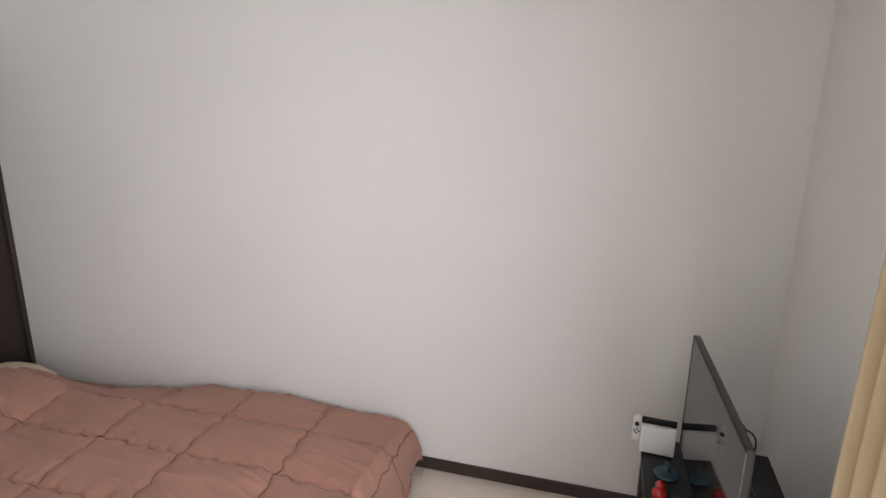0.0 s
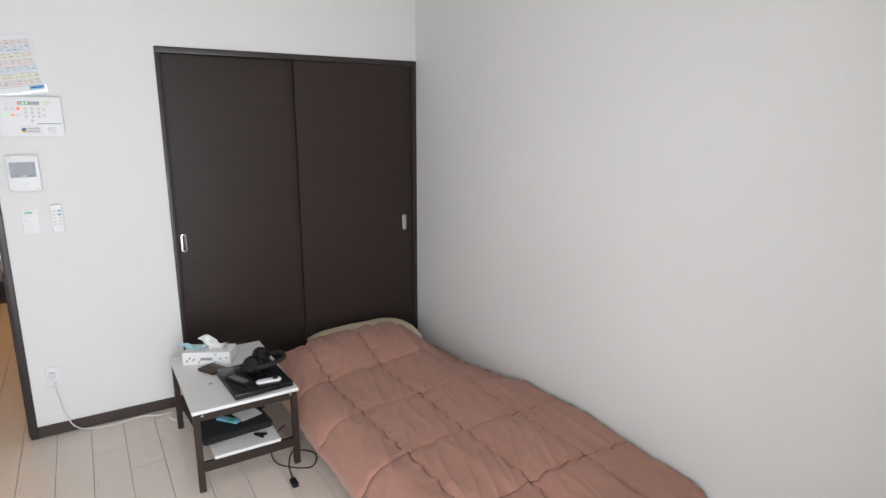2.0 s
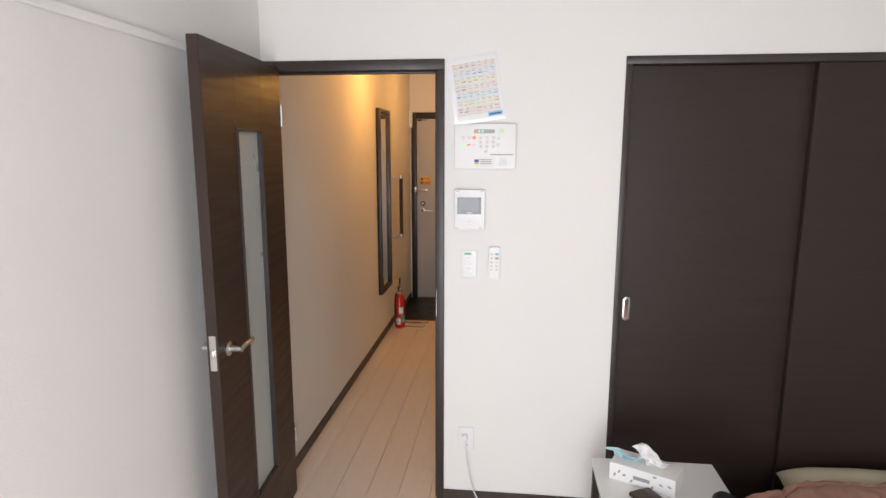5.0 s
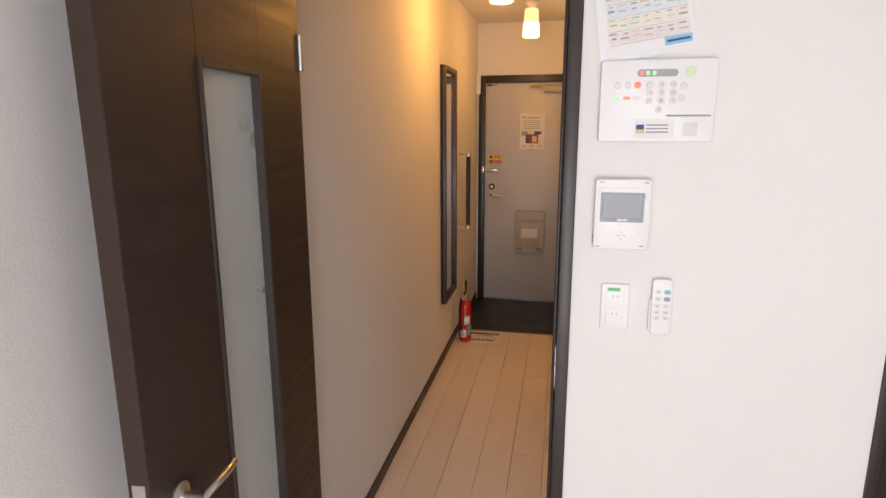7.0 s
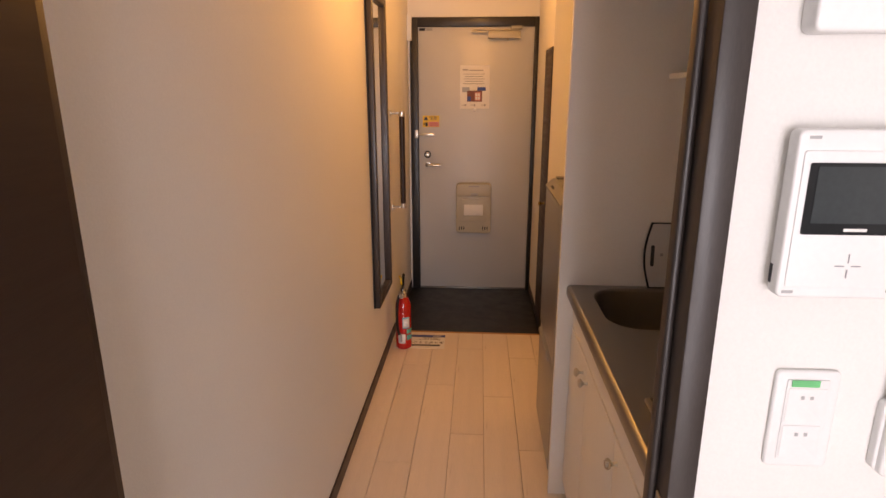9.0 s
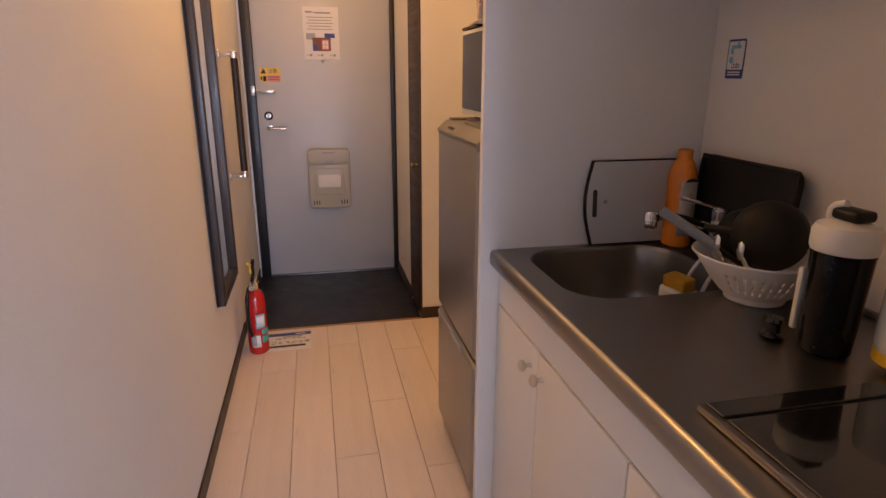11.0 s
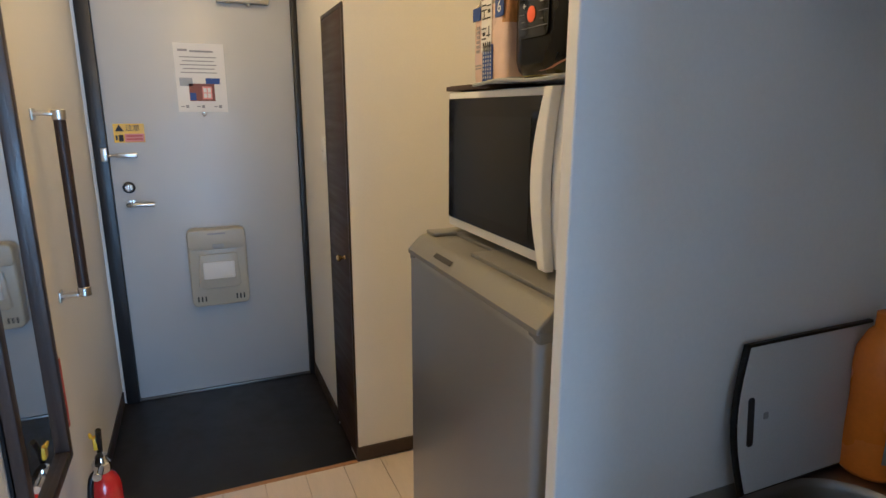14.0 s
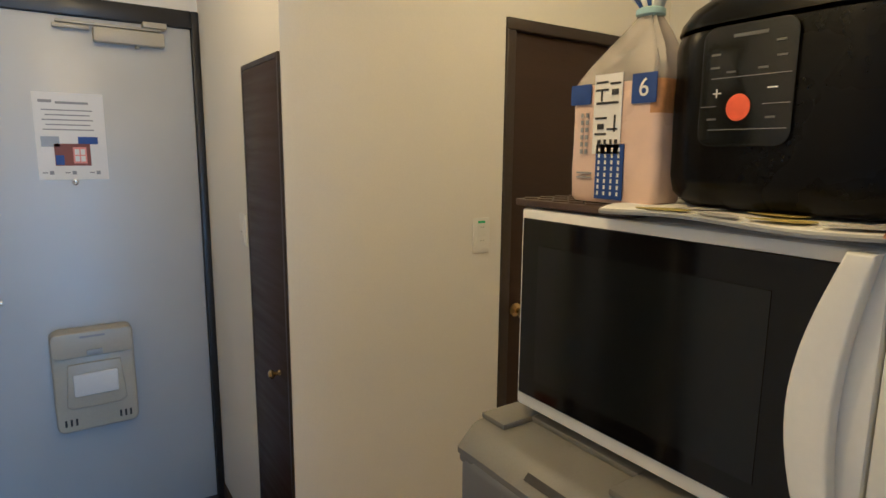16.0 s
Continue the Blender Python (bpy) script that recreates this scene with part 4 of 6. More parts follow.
def worktop():
    """A pressed steel top with a rolled front edge and a rounded basin."""
    cx, cy, w, d, r = -1.122, 1.642, 0.355, 0.395, 0.10
    x0, x1, y0, y1, zt = KX0, KX1, 1.385, 1.952, 0.85
    xm = -0.90
    bm = bmesh.new()
    rim = rounded(w, d, r, 9)
    n = len(rim)
    outer = []
    for px, py in rim:
        s = min(((xm - cx) if px > 0 else (cx - x0)) / max(abs(px), 1e-6), ((y1 - cy) if py > 0 else (cy - y0)) / max(abs(py), 1e-6))
        outer.append((cx + px * s, cy + py * s))
    rings = [[bm.verts.new((x, y, zt)) for x, y in outer]]
    for k, z in ((1.03, 0), (1.015, 0), (1.0, -0.003), (0.985, -0.012), (0.955, -0.09), (0.935, -0.125), (0.90, -0.148), (0.84, -0.161), (0.72, -0.170), (0.45, -0.180), (0.18, -0.188)):
        rings.append([bm.verts.new((cx + px * k, cy + py * k, zt + z)) for px, py in rim])
    for a, b in zip(rings, rings[1:]):
        for i in range(n):
            bm.faces.new((a[i], a[(i + 1) % n], b[(i + 1) % n], b[i]))
    bm.faces.new(rings[-1])
    bmesh.ops.remove_doubles(bm, verts=bm.verts, dist=0.0001)
    for ex, ey in ((x0, y0), (x0, y1), (xm, y0), (xm, y1)):
        on = [v for v in bm.verts if abs(v.co.z - zt) < 1e-5]
        a = min((v for v in on if abs(v.co.x - ex) < 1e-4), key=lambda v: abs(v.co.y - ey))
        b = min((v for v in on if abs(v.co.y - ey) < 1e-4), key=lambda v: abs(v.co.x - ex))
        if (a.co - b.co).length > 1e-4:
            bm.faces.new((a, bm.verts.new((ex, ey, zt)), b))
    bm.faces.new([bm.verts.new((x, y, zt)) for x, y in ((xm, y0), (x1, y0), (x1, y1), (xm, y1))])
    front = [(1.385, 0.85), (1.378, 0.848), (1.373, 0.842), (1.372, 0.832), (1.372, 0.815), (1.376, 0.808), (1.40, 0.808)]
    strips = [[bm.verts.new((x, y, z)) for y, z in front] for x in (x0, x1)]
    for i in range(len(front) - 1):
        bm.faces.new((strips[0][i], strips[1][i], strips[1][i + 1], strips[0][i + 1]))
    wt = thing("worktop", (-0.73, 1.66, 0.81), "brushed stainless steel kitchen worktop with a rounded sink", "worktop")
    part("steel_top", bm, STEEL, wt, smooth=40)
    dr = part("drain", lathe([(0.046, 0), (0.048, 0.004), (0.040, 0.006), (0.036, 0.003), (0.0, 0.003)], (cx, cy, 0.662), "z", 28), CHROME, wt, "round drain strainer")
    # no real opening: a flat black disc gives the darkness inside the drain
    part("drain_hole", cyl(0.034, 0.003, (cx, cy, 0.6655), "z", 24), INK, dr)
    part("upstand", box((x0, 1.948, 0.851), (x1, 1.958, 0.862), 0.003), STEEL, wt)


worktop()

ck = thing("cooktop", (-0.34, 1.66, 0.852), "black glass electric cooktop in a steel frame", "cooktop")
part("frame", box((-0.538, 1.425, 0.851), (-0.15, 1.90, 0.862), 0.003), STEEL, ck)
part("glass", box((-0.49, 1.435, 0.8625), (-0.16, 1.89, 0.866), 0.001, 1), GLASSBLACK, ck)
part("control_strip", box((-0.532, 1.435, 0.8625), (-0.498, 1.89, 0.8655), 0.001, 1), GLASSBLACK, ck)
part("cooking_ring", lathe([(0.080, 0), (0.083, 0), (0.083, 0.0006), (0.080, 0.0006)], (-0.33, 1.66, 0.8661), "z", 40), GREYINK, ck)

fa = thing("faucet", (-1.147, 1.905, 0.851), "chrome single-lever kitchen tap", "tap")
part("base", lathe([(0.028, 0), (0.028, 0.008), (0.024, 0.012), (0.022, 0.094), (0.018, 0.098), (0.0, 0.099)], (-1.147, 1.905, 0.851), "z", 24), CHROME, fa)
part("lever_pivot", lathe([(0.020, 0), (0.022, 0.003), (0.022, 0.026), (0.015, 0.032), (0.0, 0.033)], (-1.147, 1.905, 0.947), "z", 20), CHROME, fa)
part("spout", tube([(-1.147, 1.905, 0.918), (-1.132, 1.838, 0.944), (-1.111, 1.749, 0.972), (-1.096, 1.682, 0.982)], 0.0105, 14), CHROME, fa)
part("spray_head", lathe([(0.013, 0.018), (0.017, 0.014), (0.017, -0.004), (0.0145, -0.006), (0.0145, -0.018), (0.012, -0.022), (0.0, -0.022)], (-1.096, 1.682, 0.974), "z", 20), CHROME, fa)
part("lever", tube([(-1.147, 1.905, 0.977), (-1.160, 1.856, 0.990), (-1.173, 1.806, 1.002)], 0.0055, 10), CHROME, fa)

cb = thing("cutting_board", label="grey cutting board with dark rim leaning on the side panel", category="cutting board", m=Matrix(((0, 0, 1, -1.314), (1, 0, 0, 1.758), (0, 1, 0, 0.966), (0, 0, 0, 1))) @ pose(0, 0, 0, -5, 0, 0))
bo = [(0.145, -0.112), (0.145, 0.112)] + [(-0.120 - 0.020 * math.sin(t * math.pi), 0.112 - 0.224 * t) for t in [i / 10 for i in range(11)]]
part("rim", prism(bo, 0.008, Matrix.Identity(4), 0.001), BLACK, cb)
part("board_face", prism([(x * 0.968, y * 0.962) for x, y in bo], 0.002, FLAT(0.001, 0, 0.0078), 0.0006), mat("pale_grey_board", (0.52, 0.53, 0.54), 0.55, var=0.05, bump=0.15, bscale=300), cb)
part("grip_slot", plate(0.012, 0.072, 0.001, FLAT(-0.112, 0.0, 0.0099), 0.005), INK, cb)
part("printed_mark", plate(0.010, 0.010, 0.0004, FLAT(-0.082, 0.004, 0.0099), 0.002), GREYINK, cb)

db = thing("detergent_bottle", (-1.275, 1.885, 0.852), "orange plastic detergent bottle with a grey label", "bottle")
part("bottle", moved(lathe([(0.036, 0), (0.041, 0.006), (0.041, 0.06), (0.038, 0.12), (0.041, 0.17), (0.039, 0.195), (0.028, 0.222), (0.021, 0.230), (0.021, 0.252), (0.016, 0.255)], (0, 0, 0), "z", 28), Matrix.Translation((-1.275, 1.875, 0.852)) @ Matrix.Diagonal((1.0, 0.85, 1.0, 1))), ORANGE, db)
lab = bmesh.new()
cols = [[lab.verts.new((-1.275 + 0.0425 * math.cos(radians(a)), 1.875 + 0.0365 * math.sin(radians(a)), z)) for z in (0.885, 0.95, 1.03)] for a in range(-40, 71, 10)]
for a, b in zip(cols, cols[1:]):
    for i in range(2):
        lab.faces.new((a[i], b[i], b[i + 1], a[i + 1]))
sticker = part("label_sticker", lab, mat("grey_label", (0.42, 0.41, 0.40), 0.5, var=0.15, scale=60), db, "grey printed label", smooth=60)
sticker.modifiers.new("thickness", "SOLIDIFY").thickness = 0.0008
part("label_mark", prism([(0.020 * math.cos(t), 0.009 * math.sin(t)) for t in [i * math.pi / 6 for i in range(7)]], 0.001, Matrix.Translation((-1.2325, 1.875, 1.028)) @ pose(0, 0, 0, 90, 0, 95)), INK, db)

ty = thing("black_tray", label="black oven tray leaning on the kitchen wall", category="tray", m=ON_SOUTH_FACE(-1.105, 0.975, 1.925) @ pose(0, 0, 0, -5, 0, 0))
part("pan", prism(rounded(0.325, 0.245, 0.03, 5), 0.012, Matrix.Identity(4), 0.003), BLACK, ty)
part("rim", join(*[box(a, b, 0.003) for a, b in (((-0.16, 0.112, 0.012), (0.16, 0.122, 0.018)), ((-0.16, -0.122, 0.012), (0.16, -0.112, 0.018)), ((-0.162, -0.112, 0.012), (-0.152, 0.112, 0.018)), ((0.152, -0.112, 0.012), (0.162, 0.112, 0.018)))]), BLACK, ty)

sk = thing("tap_sticker", (-1.243, 1.958, 1.28), "blue and white sticker with a water tap drawing", "sticker")
SM = ON_SOUTH_FACE(-1.243, 1.328, 1.9595)
part("sheet", plate(0.062, 0.092, 0.0008, SM, 0.005), BLUE, sk)
part("white_field", plate(0.055, 0.066, 0.0006, SM @ FLAT(0, 0.008, 0.0008), 0.004), PAPER, sk)
part("tap_drawing", join(bar(0.0, 0.028, 0.032, 0.008, SM, 0.0016), bar(0.006, 0.036, 0.006, 0.008, SM, 0.0016), bar(-0.014, 0.018, 0.009, 0.012, SM, 0.0016)), SKYBLUE, sk)
part("drop_drawing", plate(0.014, 0.016, 0.0005, SM @ FLAT(-0.014, -0.002, 0.0016), 0.006), SKYBLUE, sk)
words("注意!", 0.013, SM @ FLAT(0.004, -0.017, 0.0018), BLUE, sk)
for i in range(2):
    part("printed_line", bar(0.0, -0.031 - i * 0.006, 0.044, 0.003, SM, 0.0016), PAPER, sk)


def colander():
    cx, cy, cz = -0.885, 1.80, 0.853
    c = thing("colander", (cx, cy, cz), "white plastic slotted dish basket on the worktop", "basket")
    prof = [(0.0, 0.054, 0.012), (0.12, 0.066, 0.017), (0.4, 0.090, 0.045), (0.75, 0.113, 0.080), (0.9, 0.120, 0.094), (0.95, 0.126, 0.097), (1.0, 0.128, 0.093)]
    bm, seg, deep = bmesh.new(), 160, 20
    rings = []
    for k in range(deep + 1):
        t = k / deep
        for (a, ra, za), (b, rb_, zb) in zip(prof, prof[1:]):
            if t <= b + 1e-6:
                w = (t - a) / (b - a)
                r, z = ra + (rb_ - ra) * w, za + (zb - za) * w
                break
        rings.append([bm.verts.new((cx + r * math.cos(2 * math.pi * i / seg), cy + r * math.sin(2 * math.pi * i / seg), cz + z)) for i in range(seg)])
    for j, (a, b) in enumerate(zip(rings, rings[1:])):
        for i in range(seg):
            if j in (5, 6, 8, 9, 11, 12) and i % 4 == 0 and i % 40 > 4:
                continue
            bm.faces.new((a[i], a[(i + 1) % seg], b[(i + 1) % seg], b[i]))
    bm.faces.new(rings[0])
    o = part("bowl", bm, WHITE, c, smooth=60)
    o.modifiers.new("thickness", "SOLIDIFY").thickness = 0.0025
    part("foot_ring", lathe([(0.048, 0), (0.057, 0), (0.058, 0.014), (0.049, 0.014)], (cx, cy, cz), "z", 32), WHITE, c)


colander()
DARKPAN = mat("dark_pan_coating", (0.009, 0.008, 0.007), 0.55, var=0.2, spec=0.25)


def tilted(at, out):
    return Matrix.Translation(at) @ Vector(out).to_track_quat("Z", "Y").to_matrix().to_4x4()


dp = thing("dark_pan", label="dark rounded pan turned over in the dish basket", category="pan", m=tilted((-0.858, 1.780, 0.998), (-0.60, 0.72, -0.32)))
part("pan_body", lathe([(0.0, 0), (0.026, 0.001), (0.047, 0.009), (0.063, 0.024), (0.070, 0.044), (0.072, 0.052), (0.068, 0.052), (0.058, 0.026), (0.042, 0.012), (0.0, 0.004)], (0, 0, 0), "z", 40), DARKPAN, dp, smooth=60)
part("handle", tube([(0.066, 0, 0.046), (0.10, 0, 0.058), (0.125, 0, 0.062)], 0.008, 10), BLACK, dp)
solo("dark_bowl", moved(lathe([(0.0, 0), (0.035, 0), (0.052, 0.02), (0.060, 0.05), (0.057, 0.05), (0.049, 0.022), (0.0, 0.005)], (0, 0, 0), "z", 32), tilted((-0.945, 1.80, 0.985), (-0.55, 0.62, -0.55))), DARKPAN, "black bowl tilted in the dish basket", "bowl", smooth=60)
sl = thing("spatula", label="spatula with a grey handle leaning over the basket", category="spatula", m=Matrix.Identity(4))
part("handle", tube([(-0.974, 1.627, 1.022), (-0.955, 1.655, 1.003), (-0.932, 1.690, 0.977), (-0.912, 1.718, 0.957)], 0.0105, 12), BLUEGREY, sl)
part("ferrule", tube([(-0.912, 1.718, 0.957), (-0.89, 1.75, 0.932), (-0.875, 1.78, 0.905)], 0.005, 8), BLACK, sl)
for k, (x, y) in enumerate(((-0.893, 1.712), (-0.838, 1.722))):
    s_ = thing("spoon", (x, y, 0.89), "steel spoon standing in the dish basket", "spoon", "spoons in the basket")
    part("stem", tube([(x, y + 0.03, 0.89), (x - 0.004, y + 0.01, 0.94), (x - 0.008, y, 0.957)], 0.004, 8), CHROME, s_)
    part("tip", moved(lathe([(0, -0.012), (0.007, -0.008), (0.009, 0), (0.007, 0.009), (0, 0.012)], (0, 0, 0), "z", 14), Matrix.Translation((x - 0.009, y - 0.002, 0.968)) @ Matrix.Diagonal((1.1, 0.45, 1.6, 1))), CHROME, s_)

sc = thing("sponge_holder", (-1.08, 1.775, 0.765), "white sponge caddy hanging on the sink rim", "sponge holder")
part("basket", box((-1.120, 1.735, 0.755), (-1.040, 1.800, 0.806), 0.010, 3), WHITE, sc)
for x in (-1.112, -1.048):
    part("strap", tube([(x, 1.800, 0.795), (x, 1.820, 0.838), (x, 1.845, 0.868), (x, 1.860, 0.866), (x, 1.864, 0.853)], 0.0045, 8), WHITE, sc)
solo("sponge", moved(box((-0.034, -0.020, 0), (0.034, 0.020, 0.036), 0.006, 3), pose(-1.08, 1.766, 0.800, 8, 0, 10)), SPONGE, "yellow kitchen sponge in its caddy", "sponge")

sh = thing("shaker_bottle", (-0.655, 1.745, 0.852), "smoky dark shaker bottle with a white lid", "bottle")
part("body", lathe([(0.034, 0), (0.038, 0.004), (0.041, 0.06), (0.045, 0.165), (0.046, 0.172)], (-0.655, 1.745, 0.852), "z", 32), mat("smoky_plastic", (0.007, 0.008, 0.011), 0.15, spec=0.3), sh)
part("grip_strip", box((-0.705, 1.715, 0.875), (-0.694, 1.728, 0.985), 0.004), WHITE, sh)
lid = part("lid", lathe([(0.047, 0.173), (0.049, 0.178), (0.049, 0.205), (0.044, 0.214), (0.022, 0.222), (0.0, 0.223)], (-0.655, 1.745, 0.852), "z", 32), WHITE, sh, "white screw lid")
part("flip_cap", box((-0.675, 1.725, 1.074), (-0.625, 1.765, 1.092), 0.007, 3), BLACK, lid)
part("carry_loop", tube([(-0.690, 1.745, 1.05), (-0.69, 1.745, 1.085), (-0.665, 1.745, 1.098)], 0.006, 10), WHITE, lid)
stp = solo("sink_stopper", lathe([(0.018, 0), (0.020, 0.004), (0.012, 0.010), (0.011, 0.026), (0.016, 0.03), (0.014, 0.036), (0.0, 0.037)], (-0.718, 1.700, 0.852), "z", 20), GLASSBLACK, "small dark metal stopper on the worktop", "stopper")
jg = thing("water_jug", (-0.545, 1.83, 0.867), "pale clear plastic jug with a yellow base", "jug")
part("body", lathe([(0.045, 0.02), (0.048, 0.03), (0.046, 0.14), (0.043, 0.15)], (-0.56, 1.80, 0.867), "z", 28), JUG, jg)
part("base", lathe([(0.043, 0), (0.047, 0.003), (0.047, 0.02)], (-0.56, 1.80, 0.867), "z", 28), YELLOW, jg)
rb = thing("sauce_bottle", (-0.62, 1.90, 0.852), "red capped clear sauce bottle at the wall", "bottle")
part("body", lathe([(0.028, 0), (0.031, 0.004), (0.031, 0.15), (0.020, 0.19), (0.018, 0.21)], (-0.60, 1.905, 0.852), "z", 24), mat("amber_sauce", (0.45, 0.12, 0.03), 0.2), rb)
part("cap", lathe([(0.020, 0.21), (0.021, 0.212), (0.021, 0.242), (0.018, 0.246), (0.0, 0.246)], (-0.60, 1.905, 0.852), "z", 24), RED, rb)

uc = thing("upper_cabinet", (-0.73, 1.66, 1.805), "white wall cabinet above the kitchen worktop", "kitchen cabinet")
part("carcass", box((KX0, 1.375, 1.805), (KX1, 1.955, H - 0.002)), MELAMINE, uc)
for x0, x1 in ((KX0 + 0.003, -0.935), (-0.931, -0.535), (-0.531, KX1)):
    part("cabinet_door", box((x0, 1.357, 1.808), (x1, 1.374, H - 0.01), 0.002), MELAMINE, uc)
ks = thing("kitchen_shelf", (-0.73, 1.80, 1.538), "white shelf board under the wall cabinet", "shelf")
part("board", box((KX0, 1.652, 1.538), (KX1, 1.956, 1.554), 0.0015, 1), MELAMINE, ks)
sb = thing("snack_bag", (-1.27, 1.78, 1.555), "pink printed food bag standing on the shelf", "food bag")
part("bag", box((-1.305, 1.745, 1.5545), (-1.265, 1.83, 1.71), 0.012, 3), PINKINK, sb)
part("crimp", box((-1.288, 1.745, 1.705), (-1.282, 1.83, 1.728)), PINKINK, sb)
gb = thing("food_carton", (-1.21, 1.77, 1.555), "white green and blue food carton on the shelf", "carton")
part("carton", box((-1.25, 1.735, 1.5545), (-1.17, 1.80, 1.685), 0.002, 1), PAPER, gb)
part("green_band", box((-1.2506, 1.7344, 1.645), (-1.1694, 1.8006, 1.678)), GREEN, gb)
part("blue_patch", box((-1.2506, 1.7344, 1.565), (-1.205, 1.79, 1.612)), SKYBLUE, gb)
part("blue_patch", box((-1.197, 1.7344, 1.57), (-1.1694, 1.79, 1.622)), SKYBLUE, gb)

# ---- fridge and what stands on it ----
fr = thing("refrigerator", (-1.635, 1.65, 0), "silver two-door refrigerator beside the kitchen panel", "refrigerator")
FX0, FX1 = -1.877, -1.385
part("body", box((FX0, 1.405, 0.03), (FX1, 1.95, 1.125), 0.006), GREYPLASTIC, fr)
part("top_plate", prism([(1.345, 1.110), (1.345, 1.118), (1.368, 1.141), (1.378, 1.146), (1.95, 1.146), (1.95, 1.126), (1.42, 1.126), (1.405, 1.114)], FX1 - FX0, Matrix(((0, 0, 1, FX0), (1, 0, 0, 0), (0, 1, 0, 0), (0, 0, 0, 1))), 0.004), FRIDGETOP, fr)
part("top_deck", join(box((FX0, 1.385, 1.1455), (FX0 + 0.045, 1.948, 1.1535), 0.002), box((FX0 + 0.045, 1.432, 1.1455), (-1.667, 1.948, 1.1535), 0.002), box((-1.667, 1.385, 1.1455), (FX1, 1.948, 1.1535), 0.002)), FRIDGETOP, fr)
for x in (FX0, FX1 - 0.03):
    part("top_corner", box((x, 1.3485, 1.096), (x + 0.03, 1.404, 1.114), 0.004), FRIDGETOP, fr)
d1 = part("upper_door", box((FX0, 1.347, 0.498), (FX1, 1.402, 1.112), 0.016, 4), FRIDGE, fr, "brushed silver upper door")
d2 = part("freezer_door", box((FX0, 1.347, 0.05), (FX1, 1.402, 0.480), 0.016, 4), FRIDGE, fr, "brushed silver lower door")
part("door_grip", box((FX0 + 0.02, 1.343, 0.455), (FX1 - 0.15, 1.352, 0.476), 0.004), GREYPLASTIC, d2)
# solid black strip: the shade between the doors is put into its colour
part("door_gap", box((FX0 + 0.008, 1.36, 0.480), (FX1 - 0.008, 1.40, 0.498)), BLACK, fr)
part("brand_bar", moved(bar(-0.02, 0, 0.075, 0.010, Matrix.Identity(4)), Matrix(((1, 0, 0, -1.70), (0, 0.707, -0.707, 1.3560), (0, 0.707, 0.707, 1.1305), (0, 0, 0, 1)))), INK, fr)
for x in (FX0 + 0.04, FX1 - 0.04):
    part("foot", cyl(0.018, 0.03, (x, 1.44, 0), "z", 16), BLACK, fr)
    part("foot", cyl(0.018, 0.03, (x, 1.90, 0), "z", 16), BLACK, fr)

mw = thing("microwave", (-1.61, 1.62, 1.153), "white microwave oven with black glass door on the fridge", "microwave")
MX0, MX1, MZ0, MZ1, MY = -1.855, -1.372, 1.162, 1.424, 1.425
part("body", box((MX0, MY + 0.02, MZ0), (MX1, 1.79, MZ1), 0.006), WHITE, mw)
for x in (MX0 + 0.05, MX1 - 0.05):
    for y in (1.47, 1.75):
        part("foot", cyl(0.014, 0.0085, (x, y, 1.1538), "z", 14), BLACK, mw)
md = part("door", box((MX0, MY, MZ0 + 0.004), (-1.4675, MY + 0.0195, MZ1 - 0.002), 0.004), WHITE, mw)
part("door_glass", box((MX0 + 0.006, MY - 0.003, MZ0 + 0.022), (-1.488, MY, MZ1 - 0.014), 0.001, 1), OVENGLASS, md, "black glass window")
part("inner_window", box((MX0 + 0.035, MY - 0.0036, MZ0 + 0.045), (-1.545, MY - 0.003, MZ1 - 0.045)), OVENMESH, md)
hz = MZ1 - MZ0 - 0.006
arc = [i / 16 for i in range(17)]
ho = [(-0.001 - 0.030 * math.sin(math.pi * t), hz * t) for t in arc] + [(0.018 - 0.016 * math.sin(math.pi * t), hz * t) for t in reversed(arc)]
part("door_handle", prism(ho, 0.017, ON_SOUTH_FACE(-1.489, MZ0 + 0.003, MY - 0.001), 0.003), WHITE, md, "curved white handle")
cp = part("control_panel", box((-1.465, MY, MZ0 + 0.004), (MX1, MY + 0.0195, MZ1 - 0.002), 0.003), WHITE, mw)
CP = ON_SOUTH_FACE(-1.418, 1.293, MY - 0.0004)
part("brand_bar", bar(-0.012, 0.103, 0.040, 0.007, CP), GREYINK, cp)
ds = part("display", plate(0.066, 0.034, 0.001, CP @ FLAT(0.001, 0.0745, 0), 0.002), GLASSBLACK, cp)
part("readout", bar(0.001, 0.078, 0.042, 0.013, CP, 0.0012), SCREEN, ds)
for i in range(3):
    part("display_mark", bar(-0.019 + i * 0.018, 0.0635, 0.012, 0.003, CP, 0.0012), GREYINK, ds)
part("display_mark", bar(-0.020, 0.088, 0.008, 0.003, CP, 0.0012), GREYINK, ds)
part("grey_band", bar(0.001, 0.042, 0.067, 0.005, CP), PALEGREY, cp)
part("band_text", bar(-0.020, 0.0425, 0.022, 0.0025, CP, 0.0008), INK, cp)
words("1 あたため", 0.0078, CP @ FLAT(-0.018, 0.021, 0.0006), INK, cp)
words("2 飲み物", 0.0078, CP @ FLAT(-0.020, -0.014, 0.0006), INK, cp)
for y in (0.012, -0.023):
    part("printed_line", bar(-0.013, y, 0.018, 0.002, CP), GREYINK, cp)
part("divider", bar(0.0, -0.037, 0.068, 0.0006, CP), GREYINK, cp)
b = part("button", plate(0.029, 0.023, 0.001, CP @ FLAT(0.0175, 0.018, 0), 0.004), REDINK, cp)
